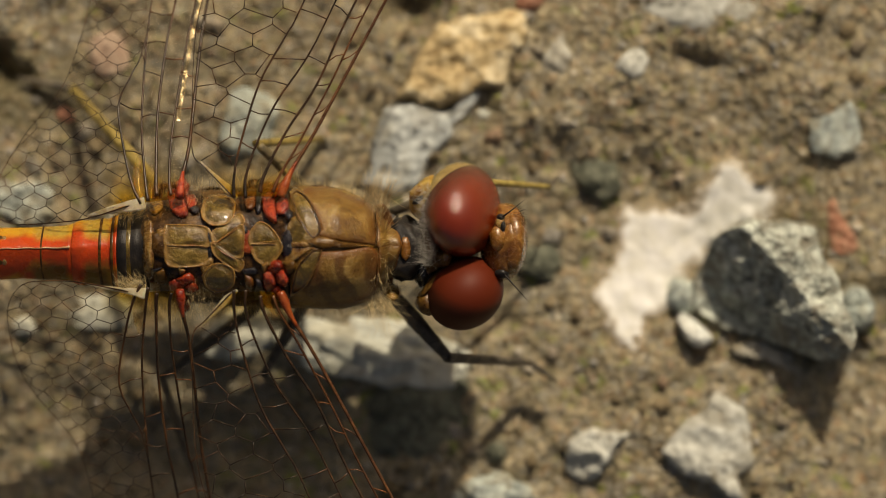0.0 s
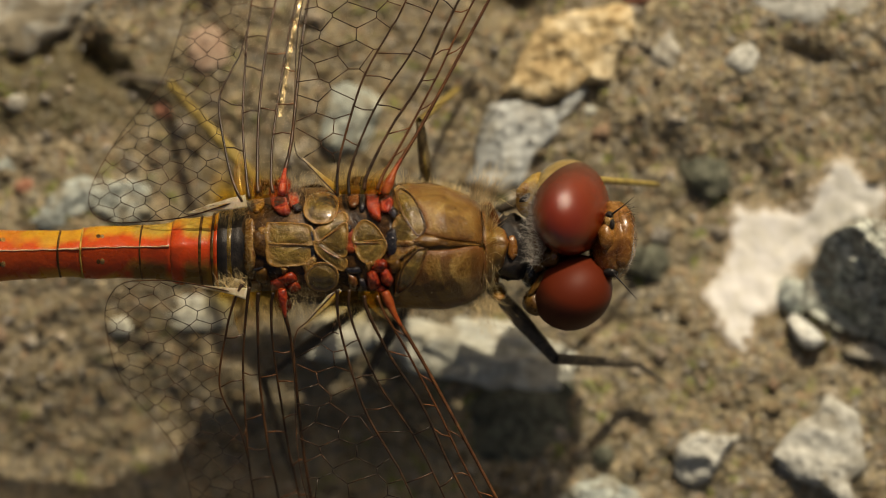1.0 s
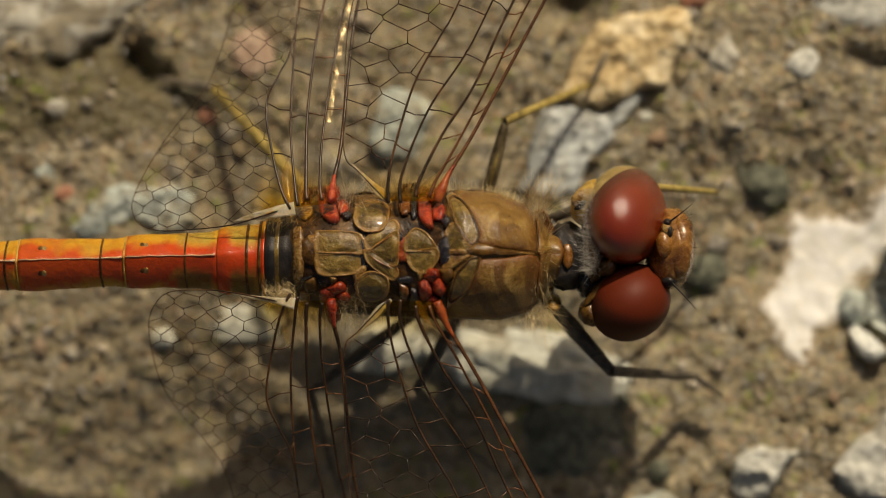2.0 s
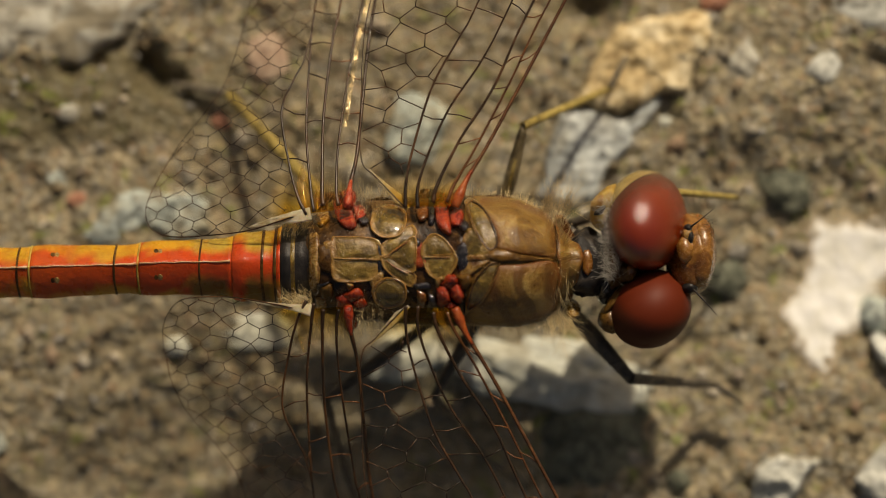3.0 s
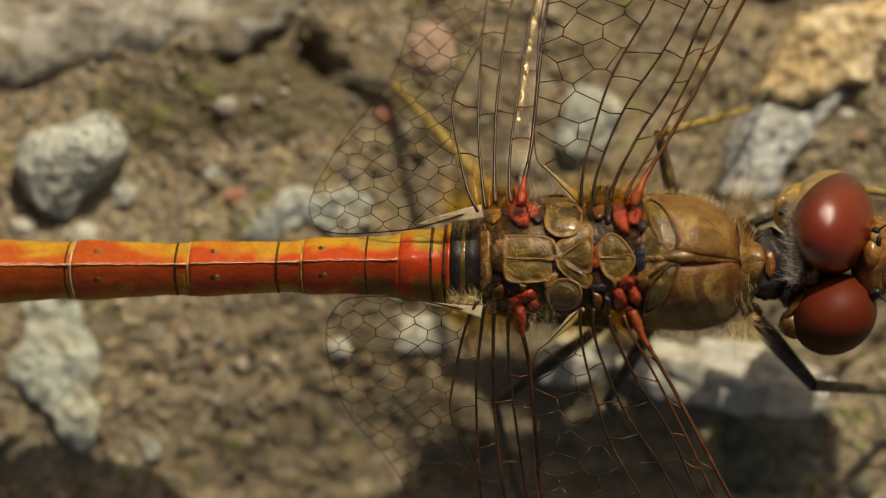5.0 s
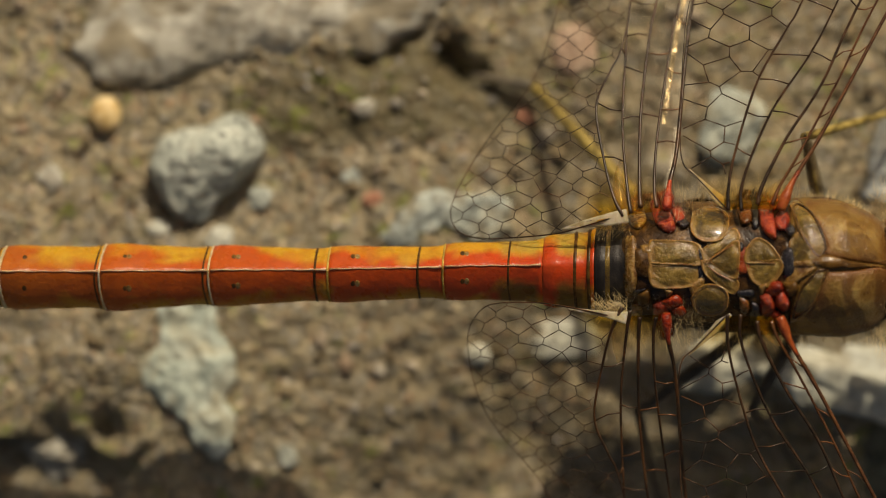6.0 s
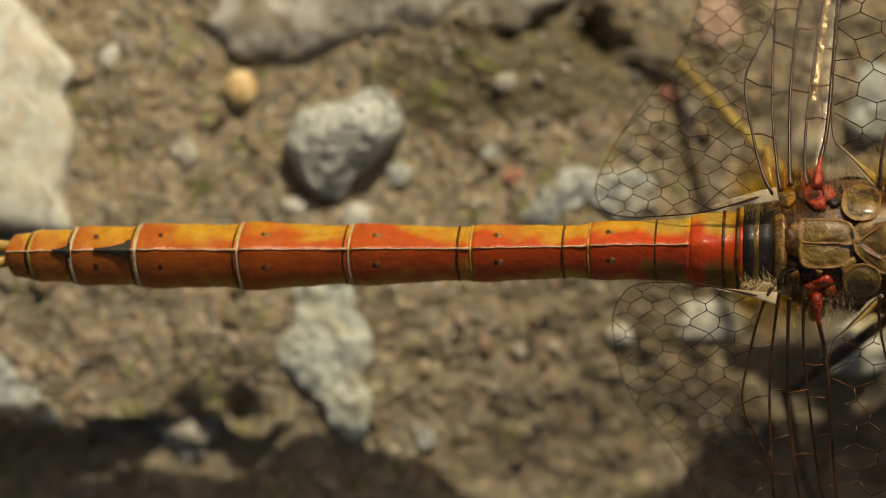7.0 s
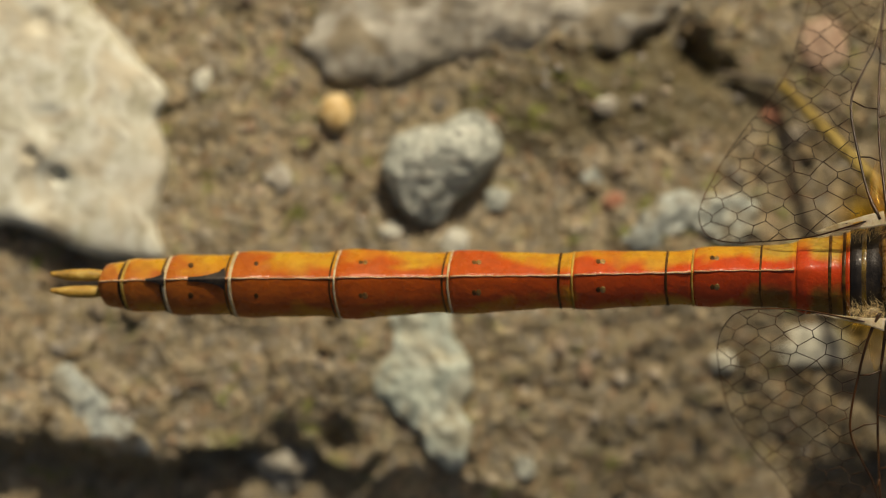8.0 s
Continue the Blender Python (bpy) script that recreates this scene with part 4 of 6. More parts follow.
def build_thorax():
    rows = []
    for x in np.linspace(TH_X[0], TH_X[-1], 40):
        ring = []
        for a in np.arange(40) * 2 * math.pi / 40:
            c, s = math.cos(a), math.sin(a)
            w, top, low = thorax_at(x, c)
            e = 2 / 2.4
            waist = top - 2.7
            keel = 1.0 - 0.5 * max(-s, 0.0) ** 1.3
            ring.append((x, w * keel * math.copysign(abs(c) ** e, c), waist + (2.7 if s > 0 else waist - low) * math.copysign(abs(s) ** e, s)))
        rows.append(ring)
    cut = 25
    body = part("thorax", mesh_of("thorax", *rings(rows[cut - 1:])), AMBER, dragonfly, "amber-brown hairy thorax with olive plates")
    part("hind_thorax", mesh_of("hind_thorax", *rings(rows[:cut])), GAP, body, "glossy blackish rear of the thorax")
    rng = random.Random(4)

    def plate(name, mat, dome, outline, label=""):
        """A domed plate over an outline in plan; wing roots bulge like beads."""
        rim = spline(list(outline) + [outline[0]], 5)[:-1]
        mid = rim.mean(0)
        bead = dome > 0.24
        seed = rng.random() * 9
        grow = 1.28 if bead else 1.05 if mat is SHOULDER else 1.30
        profile = ((1.0, -0.6), (0.97, -0.1), (0.90, 0.26), (0.80, 0.52), (0.66, 0.74), (0.48, 0.90), (0.28, 0.98), (0.03, 1.0))
        if mat is OLIVE:
            profile = ((1.0, -0.6), (0.985, 0.2), (0.95, 0.66), (0.90, 0.68), (0.84, 0.40), (0.66, 0.62), (0.40, 0.80), (0.03, 0.86))
        lumpy = 0.07 if mat in (RED, REDDARK) else 0.03
        tilt = (rng.uniform(-0.1, 0.1), rng.uniform(-0.1, 0.1))
        loops = []
        for k, up in profile:
            loops.append([(x, y, thorax_top(x, y) + 0.05 + (0.62 if bead else 0.78) * dome * up + lumpy * noise.fractal(Vector((x, y, seed)) * 2.4, 1.0, 2.0, 3) + tilt[0] * (x - mid[0]) + tilt[1] * (y - mid[1])) for x, y in mid + (rim - mid) * k * grow])
        me = mesh_of(name, *rings(loops))
        me.attributes.new("rim", "FLOAT", "POINT").data.foreach_set("value", [k * k for k, _ in profile for _ in rim])
        ob = part(name, me, mat, body, label or ("glossy scarlet wing root" if name == "wing_root" else ""))
        if name == "antealar_plate" or label.startswith("honey"):
            loop = mid + (np.vstack([rim, rim[:2]]) - mid) * 1.08
            seam = [(x, y, thorax_top(x, y) + 0.09) for x, y in loop]
            part("seam", mesh_of("seam", *tube(seam, 0.045, 6)), HONEY if label else GAP, body)
        return ob

    plate("strip", HONEY, 0.10, ((0.82, 0.68), (1.06, 0.64), (1.12, -0.02), (1.09, -0.57), (0.92, -0.76), (0.83, -0.57)))
    plate("sclerite", RUST, 0.14, ((1.12, 0.40), (1.49, 0.47), (1.63, 0.10), (1.50, -0.29), (1.16, -0.14)))
    plate("sclerite", HONEY, 0.10, ((1.27, 0.59), (1.55, 0.62), (1.52, 0.40), (1.34, 0.36)))
    plate("scutum", OLIVE, 0.16, ((1.71, 0.71), (2.31, 0.71), (2.83, 0.65), (3.00, 0.45), (3.02, 0.10), (2.32, 0.07), (1.74, 0.06), (1.64, 0.41)), "olive rear scutum plate")
    plate("scutum", OLIVE, 0.16, ((1.71, 0.02), (2.32, 0.04), (3.02, 0.07), (3.02, -0.31), (2.81, -0.56), (2.32, -0.63), (1.80, -0.60), (1.67, -0.26)), "olive rear scutum plate")
    plate("suture_bed", GLOSSBLACK, 0.10, ((3.04, 0.51), (3.17, 0.45), (3.19, -0.31), (3.05, -0.30)))
    plate("scutellum", OLIVE, 0.17, ((3.23, 0.53), (3.77, 0.92), (4.08, 1.06), (4.18, 0.77), (3.65, 0.41), (3.34, 0.17)))
    plate("scutellum", OLIVE, 0.20, ((3.40, 0.12), (3.72, 0.36), (4.19, 0.66), (4.22, 0.01), (4.15, -0.31), (3.78, -0.19)))
    plate("scutellum", OLIVE, 0.16, ((3.23, 0.03), (3.40, 0.07), (3.91, -0.27), (4.18, -0.48), (4.10, -0.76), (3.88, -0.71), (3.36, -0.31)))
    plate("sclerite", EMBER, 0.12, ((4.25, 0.43), (4.51, 0.45), (4.56, -0.10), (4.26, -0.12)), "orange middle plate")
    plate("scutum", OLIVE, 0.18, ((4.58, 0.51), (4.84, 0.78), (5.18, 0.64), (5.47, 0.18), (5.12, 0.15), (4.58, 0.16)), "olive front scutum plate")
    plate("scutum", OLIVE, 0.18, ((4.58, 0.12), (5.12, 0.12), (5.48, 0.13), (5.51, -0.17), (5.16, -0.55), (4.76, -0.39)), "olive front scutum plate")
    plate("suture_bed", GLOSSBLACK, 0.16, ((5.64, 0.38), (5.85, 0.48), (5.96, 0.14), (5.92, -0.28), (5.70, -0.26), (5.60, 0.08)))
    plate("suture_bed", GLOSSBLACK, 0.12, ((4.17, 0.72), (4.38, 0.68), (4.39, 0.48), (4.23, 0.46)))
    plate("scutellum", OLIVE, 0.36, ((2.88, 1.24), (3.00, 1.62), (3.40, 1.74), (3.83, 1.56), (3.84, 1.16), (3.65, 0.88), (3.22, 0.84), (2.95, 1.02)), "honey-rimmed olive bulge")
    plate("scutellum", OLIVE, 0.36, ((2.93, -1.01), (3.12, -0.75), (3.42, -0.65), (3.79, -0.78), (3.88, -1.07), (3.79, -1.35), (3.43, -1.48), (3.06, -1.36)), "honey-rimmed olive bulge")
    plate("sclerite", RUST, 0.10, ((2.73, 1.97), (3.15, 2.07), (3.52, 1.95), (3.39, 1.78), (3.00, 1.68)))
    plate("sclerite", HONEY, 0.10, ((2.81, -0.65), (3.11, -0.40), (3.18, -0.55), (2.90, -0.86)))
    plate("antealar_plate", OLIVE, 0.12, ((5.99, 1.76), (6.17, 1.86), (6.51, 1.60), (6.76, 1.13), (6.91, 0.64), (6.77, 0.41), (6.57, 0.48), (6.19, 1.12)))
    plate("antealar_plate", OLIVE, 0.12, ((6.69, -0.17), (6.92, -0.14), (6.91, -0.31), (6.55, -1.13), (6.09, -1.52), (6.03, -1.38), (6.23, -0.71)))
    plate("sclerite", OLIVE, 0.08, ((5.97, 0.87), (6.21, 0.93), (6.63, 0.44), (6.66, 0.20), (5.99, 0.19), (5.89, 0.57)))
    plate("sclerite", HONEY, 0.08, ((5.96, 0.08), (6.57, -0.02), (6.38, -0.22), (5.87, -0.53), (5.80, -0.35)), "pale plate beside the midline")
    plate("keel_plate", HONEY, 0.12, ((5.98, 0.13), (6.62, 0.16), (7.04, 0.08), (6.62, -0.02), (6.04, -0.01)))
    plate("keel_plate", RUST, 0.26, ((6.68, 0.14), (7.07, 0.32), (7.68, 0.18), (8.29, 0.11), (8.93, 0.07), (8.30, -0.07), (7.68, 0.01), (7.08, -0.04)), "russet midline ridge")
    plate("shoulder_plate", SHOULDER, 0.14, ((6.23, 1.87), (6.63, 2.09), (7.30, 2.07), (8.16, 1.70), (8.80, 1.28), (8.87, 0.47), (8.82, 0.11), (8.29, 0.16), (7.68, 0.24), (6.96, 0.38), (6.97, 0.70), (6.65, 1.43)), "amber-brown front plate")
    plate("shoulder_plate", SHOULDER, 0.14, ((6.97, -0.21), (7.75, -0.18), (8.81, -0.14), (8.87, -1.30), (8.68, -1.68), (7.95, -1.99), (6.97, -2.15), (6.19, -1.94), (6.07, -1.67), (6.55, -1.16)), "amber-brown banded front plate")
    plate("collar", AMBER, 0.24, ((8.93, 1.26), (9.19, 1.29), (9.46, 0.78), (9.65, 0.30), (9.59, 0.05), (9.04, 0.05), (8.97, 0.60)), "amber-brown front collar")
    plate("collar", AMBER, 0.24, ((9.04, 0.04), (9.65, 0.04), (9.59, -0.43), (9.42, -1.11), (9.23, -1.21), (9.05, -1.05)), "amber-brown front collar")
    plate("wing_root", RED, 0.50, ((1.64, 1.99), (1.93, 1.94), (2.21, 1.54), (2.27, 1.18), (2.00, 1.12), (1.72, 1.42)))
    plate("wing_root", RED, 0.50, ((1.82, 2.24), (2.11, 2.35), (2.30, 2.15), (2.21, 1.85), (1.90, 1.97)))
    plate("wing_root", RED, 0.35, ((2.25, 1.76), (2.51, 1.79), (2.62, 1.52), (2.38, 1.35)))
    plate("sclerite", EMBERD, 0.40, ((1.03, 2.05), (1.29, 2.19), (1.36, 1.93), (1.30, 1.69), (1.05, 1.73)))
    plate("sclerite", HONEY, 0.40, ((0.96, 1.61), (1.33, 1.66), (1.39, 1.38), (1.18, 1.16), (0.96, 1.34)))
    plate("sclerite", RUST, 0.30, ((1.33, 2.22), (1.78, 2.25), (1.78, 2.06), (1.40, 2.04)))
    plate("sclerite", GLOSSBLACK, 0.30, ((2.33, 1.39), (2.58, 1.44), (2.74, 1.30), (2.55, 1.18)))
    plate("wing_root", RED, 0.50, ((4.95, 1.72), (5.17, 1.83), (5.35, 1.57), (5.39, 0.96), (5.17, 0.99), (4.98, 1.26)))
    plate("wing_root", RED, 0.50, ((5.40, 1.51), (5.63, 1.73), (5.82, 1.48), (5.69, 1.17), (5.45, 1.20)))
    plate("wing_root", RED, 0.55, ((5.20, 2.06), (5.47, 2.20), (5.61, 2.00), (5.35, 1.74)))
    plate("sclerite", GLOSSBLACK, 0.45, ((5.66, 1.12), (5.84, 1.29), (6.00, 1.12), (5.85, 0.92)))
    plate("sclerite", RUST, 0.42, ((4.30, 2.15), (4.46, 2.29), (4.69, 2.28), (4.68, 1.83), (4.37, 1.82)))
    plate("sclerite", EMBERD, 0.40, ((4.28, 1.76), (4.64, 1.80), (4.66, 1.44), (4.41, 1.34)))
    plate("sclerite", GLOSSBLACK, 0.40, ((4.69, 2.19), (4.87, 2.23), (4.89, 1.35), (4.70, 1.31)))
    plate("sclerite", RUST, 0.35, ((4.87, 2.27), (5.23, 2.20), (5.14, 2.03), (4.91, 2.05)))
    plate("wing_root", RED, 0.50, ((1.69, -1.25), (1.99, -1.17), (2.16, -1.57), (2.03, -1.88), (1.75, -1.80)))
    plate("wing_root", RED, 0.55, ((1.85, -1.90), (2.21, -1.78), (2.35, -2.09), (2.04, -2.28)))
    plate("wing_root", REDDARK, 0.40, ((1.90, -1.13), (2.36, -0.94), (2.51, -1.23), (2.10, -1.37)))
    plate("wing_root", RED, 0.40, ((2.24, -1.39), (2.51, -1.24), (2.67, -1.47), (2.40, -1.61)))
    plate("sclerite", HONEY, 0.25, ((1.99, -0.72), (2.23, -0.81), (2.09, -0.97)))
    plate("sclerite", RUST, 0.35, ((1.17, -0.88), (1.50, -0.81), (1.52, -1.18), (1.23, -1.25)))
    plate("sclerite", HONEY, 0.35, ((1.02, -1.24), (1.29, -1.30), (1.28, -1.68), (1.06, -1.62)))
    plate("sclerite", GLOSSBLACK, 0.25, ((1.07, -0.79), (1.41, -0.72), (1.29, -0.86), (1.09, -0.95)))
    plate("wing_root", RED, 0.50, ((4.98, -0.94), (5.25, -0.87), (5.39, -1.27), (5.27, -1.49), (5.01, -1.43)))
    plate("wing_root", RED, 0.50, ((5.41, -0.90), (5.62, -0.81), (5.82, -1.11), (5.70, -1.36), (5.45, -1.22)))
    plate("wing_root", REDDARK, 0.45, ((5.10, -0.79), (5.31, -0.50), (5.55, -0.53), (5.59, -0.78), (5.33, -0.96)))
    plate("wing_root", RED, 0.55, ((5.23, -1.52), (5.44, -1.39), (5.64, -1.57), (5.54, -1.83), (5.30, -1.77)))
    plate("sclerite", HONEY, 0.30, ((4.91, -0.61), (5.13, -0.52), (5.10, -0.73), (4.98, -0.92)))
    plate("sclerite", RUST, 0.35, ((5.68, -0.54), (6.01, -0.50), (6.06, -0.77), (5.80, -0.91)))
    plate("sclerite", EMBERD, 0.32, ((4.33, -0.98), (4.57, -1.09), (4.60, -1.36), (4.50, -1.53), (4.37, -1.43)))
    plate("sclerite", GLOSSBLACK, 0.32, ((4.71, -1.15), (4.90, -1.26), (4.98, -1.64), (4.86, -1.77), (4.66, -1.75)))
    plate("sclerite", GLOSSBLACK, 0.20, ((4.21, -0.79), (4.64, -0.74), (4.70, -0.92), (4.34, -0.96)))
    for mat, r, pts in (
            (HONEY, 0.03, ((1.62, 0.06), (2.3, 0.05), (2.92, 0.04))),
            (HONEY, 0.03, ((4.50, 0.10), (4.95, 0.10), (5.42, 0.09))),
            (FACE, 0.035, ((3.27, 0.10), (3.66, 0.38), (4.10, 0.66))),
            (FACE, 0.035, ((3.30, 0.00), (3.66, -0.26), (4.05, -0.44))),
            (BROWN, 0.035, ((6.55, 0.10), (7.25, 0.02), (7.9, 0.0), (8.85, -0.02))),
            (HONEY, 0.028, ((6.45, 0.16), (7.1, 0.12), (8.1, 0.06), (8.8, 0.02))),
            (BROWN, 0.04, ((8.84, 1.20), (8.92, 0.62), (8.87, 0.06))),
            (BROWN, 0.04, ((8.87, -0.06), (8.90, -0.70), (8.84, -1.40)))):
        line = [(x, y, thorax_top(x, y) + 0.17) for x, y in spline(pts, 8)]
        part("suture", mesh_of("suture", *tube(line, (r * 0.4, r, r * 0.4), 6)), mat, body)
    # neck
    v, f = lump((9.90, -0.08, 6.00), (0.78, 1.12, 1.10), (0, 0, 0), 4, 0.14, 2.2, 10, 0.92)
    part("neck", mesh_of("neck", v, f), BLACK, body, "black neck with orange marks")
    v, f = lump((10.55, -0.25, 5.75), (0.50, 1.15, 0.95), (0, 0, 0), 4, 0.14, 2.2, 17, 0.92)
    part("neck", mesh_of("neck", v, f), GLOSSBLACK, body)
    v, f = lump((9.90, -0.06, 7.00), (0.17, 0.42, 0.16), (0, 4, 0), 3, 0.25, 2, 11, 0.8)
    v = v - (9.90, -0.06, 7.1)
    mark = part("neck_mark", mesh_of("neck_mark", v, f), FACE, body, "orange-brown neck mark")
    mark.location = (9.90 * MM, -0.06 * MM, 7.1 * MM)
    cam.data.dof.focus_object = mark
    v, f = lump((9.45, -1.60, 5.7), (0.28, 0.25, 0.7), (20, 0, 0), 3, 0.1, 2, 12)
    part("sclerite", mesh_of("sclerite", v, f), HONEY, body)
    return body


thorax = build_thorax()

# ---- abdomen ----
SEG_X = (-22.6, -21.89, -20.63, -18.67, -15.55, -12.15, -8.44, -4.86, -1.78, -0.18, 0.85)
AB_X = (-22.7, -22.1, -20.5, -18.7, -15.4, -12.0, -8.6, -5.2, -3.5, -1.87, -0.5, 0.3, 0.9)
AB_W = (0.55, 0.72, 0.86, 0.94, 1.01, 0.92, 0.84, 0.83, 0.89, 1.02, 1.24, 1.38, 1.45)
AB_Y = (-0.54, -0.54, -0.53, -0.51, -0.49, -0.42, -0.36, -0.26, -0.21, -0.21, -0.18, -0.1, -0.05)
AB_Z = (5.1, 5.12, 5.15, 5.2, 5.25, 5.35, 5.6, 5.85, 5.9, 5.95, 5.95, 6.0, 6.1)


def abdomen_at(x):
    return (np.interp(x, AB_X, c) for c in (AB_Y, AB_Z, AB_W))


KEEL_U = 0.19       # the body is rolled a little, so the keel lies off its middle


def roof(u):
    """Height of the back over its width, a low ridge with rounded shoulders."""
    slant = (u - KEEL_U) / (1 - KEEL_U) if u > KEEL_U else (KEEL_U - u) / (1 + KEEL_U)
    return 0.57 * (1 - slant) + 0.43 * math.sqrt(max(0.0, 1 - u * u))


def ridge(x):
    return float(np.interp(x, (-2.4, -0.6), (1.0, 0.25)))


def abdomen_ring(x, grow, n=64):
    yc, zc, w = abdomen_at(x)
    w, h, k = w * grow, w * grow * 1.04, ridge(x)
    bow = float(np.interp(x, (-19, -14, -9, 1), (0.20, 0.20, 0.09, 0.07)))
    out = []
    for a in np.arange(n) * 2 * math.pi / n:
        c, s = math.cos(a), math.sin(a)
        up = k * roof(c) + (1 - k) * s if s > 0 else 0.8 * s
        out.append((x + bow * c * c, yc + w * c, zc + h * up))
    return out


def back_z(x, u, grow=1.0):
    yc, zc, w = abdomen_at(x)
    k = ridge(x)
    return zc + 1.04 * w * grow * (k * roof(u) + (1 - k) * math.sqrt(max(0.0, 1 - u * u)))


def swell(t):
    """Girth along a segment from its rear to its front end."""
    return 1.0 + 0.058 * math.exp(-(((t - 0.16) / 0.17) ** 2)) - 0.042 * math.exp(-(((t - 0.82) / 0.16) ** 2)) + 0.02 * math.exp(-(((t - 1.0) / 0.04) ** 2))


def build_abdomen():
    for i in range(len(SEG_X) - 1):
        x0, x1 = SEG_X[i], SEG_X[i + 1]
        ts = np.linspace(0, 1, 24)
        rows = []
        for t in ts:
            rows.append(abdomen_ring(x0 + (x1 - x0) * t, swell(t) * (0.985 if t == 0 else 1.0)))
        v, f = rings(rows)
        me = mesh_of("abdomen_segment", v, f)
        al, fl = me.attributes.new("along", "FLOAT", "POINT"), me.attributes.new("flank", "FLOAT", "POINT")
        al.data.foreach_set("value", [float(1 - t) for t in ts for _ in range(64)])
        fl.data.foreach_set("value", [abs(math.cos(a)) ** 1.5 * (1.0 if math.cos(a) > 0 else 0.62) for _ in ts for a in np.arange(64) * 2 * math.pi / 64])
        mat = (BLACK if i == 9 else ABDOMEN)
        seg = part("abdomen_segment", me, mat, dragonfly, "black and tan first segment" if i == 9 else "red-orange abdomen segment")
        # joint rings, the pale one and the dark one before it
        if 1 <= i <= 8:
            wide = 1.0 if i <= 3 else 0.6
            grows = ((-0.06, 0.99), (-0.045, 1.042), (0.045, 1.042), (0.06, 0.99))
            v, f = rings([abdomen_ring(x0 + d * wide, g) for d, g in grows], False)
            if i < 8:
                part("joint_ring", mesh_of("joint_ring", v, f), CREAM if i in (2, 3, 4, 5) else RIMYELLOW, seg, "thin pale joint ring")
            gap = {1: 0.1, 2: 0.1, 3: 0.14, 4: 0.13, 5: 0.17, 6: 0.40, 7: 0.78, 8: 1.05}[i]
            v, f = rings([abdomen_ring(x0 - gap + d, g) for d, g in ((-0.04, 0.96), (-0.022, 1.002), (0.022, 1.008), (0.04, 0.97))], False)
            part("joint_ring", mesh_of("joint_ring", v, f), BROWN, seg, "dark joint ring")
        # pale keel line and dark pits
        if i <= 7:
            line = []
            for t in np.linspace(0.02, 0.99, 16):
                x = x0 + (x1 - x0) * t
                yc, zc, w = abdomen_at(x)
                line.append((x, yc + KEEL_U * w * swell(t) + 0.008 * math.sin(9 * x), back_z(x, KEEL_U, swell(t)) - 0.004))
            part("keel", mesh_of("keel", *tube(line, (0.034, 0.024, 0.02, 0.022, 0.028, 0.045), 6)), KEEL, seg, "pale thin keel line")
        if 2 <= i <= 7:
            xq = x0 + (0.80 if i != 7 else 0.62)
            t = (xq - x0) / (x1 - x0)
            for s in (1, -1):
                yc, zc, w = abdomen_at(xq)
                u = 0.66 if s > 0 else -0.36
                tilt = (-52 if s > 0 else 36, 0, 0)
                v, f = lump((xq, yc + u * w, back_z(xq, u, swell(t)) + (0.012 if s > 0 else -0.008)), (0.085, 0.12, 0.025), tilt, 3)
                part("pit", mesh_of("pit", v, f), BROWN, seg, "small dark pit")
                if i > 3:
                    v, f = lump((xq + 0.13, yc + u * w, back_z(xq + 0.1, u, swell(t)) + (0.012 if s > 0 else -0.006)), (0.09, 0.13, 0.02), tilt, 3)
                    part("pit", mesh_of("pit", v, f), HONEY, seg)
    # dark saddle marks near the tail, and sutures on the front segments
    for x, dx, wid in ((-19.35, 0.55, 0.30), (-20.9, 0.28, 0.24)):
        shape = Shape()
        n = 14
        rows = []
        for t in np.linspace(0, 1, n):
            xx = x - dx + 2 * dx * t
            yc, zc, w = abdomen_at(xx)
            half = wid * w * (0.25 + 0.75 * t**2) * (1.2 if t > 0.9 else 1)
            rows.append([(xx, yc + KEEL_U * w + u * half, back_z(xx, KEEL_U + u * half / w, 1.045) + 0.014) for u in np.linspace(-1, 1, 9)])
        verts = [p for r in rows for p in r]
        shape.add(verts, [(a * 9 + b, a * 9 + b + 1, (a + 1) * 9 + b + 1, (a + 1) * 9 + b) for a in range(n - 1) for b in range(8)])
        part("saddle_mark", shape.mesh("saddle_mark"), BLACK, dragonfly, "black saddle mark")
    for x in (-0.77, -0.35):
        v, f = rings([abdomen_ring(x + d, g + 0.002) for d, g in ((-0.05, 1.0), (-0.02, 1.012), (0.03, 1.012), (0.05, 1.0))], False)
        part("joint_ring", mesh_of("joint_ring", v, f), BROWN, dragonfly, "dark joint ring")
    for x in (0.22,):
        v, f = rings([abdomen_ring(x + d, g + 0.002) for d, g in ((-0.09, 1.0), (-0.05, 1.02), (0.05, 1.02), (0.09, 1.0))], False)
        part("joint_ring", mesh_of("joint_ring", v, f), OLIVE, dragonfly, "tan joint ring")
    # tail prongs
    for y in (-0.24, -0.74):
        line = spline(((-22.4, y * 0.9 - 0.05, 5.2), (-22.9, y, 5.25), (-23.5, y, 5.28), (-24.05, y + 0.03, 5.35)), 6)
        part("tail_prong", mesh_of("tail_prong", *tube(line, (0.16, 0.19, 0.17, 0.06), 10)), RIMYELLOW, dragonfly, "straw-yellow tail prong")
    for s in (1, -1):
        line = spline(((0.85, s * 1.58 - 0.05, 7.80), (0.3, s * 1.48 - 0.06, 7.75), (-0.5, s * 1.34 - 0.08, 7.45), (-1.2, s * 1.20 - 0.10, 7.1)), 6)
        part("membranule", mesh_of("membranule", *tube(line, (0.22, 0.20, 0.12, 0.02) if s > 0 else (0.20, 0.11, 0.06, 0.015), 8, 0.12)), PALE, dragonfly, "whitish wing-base membrane")
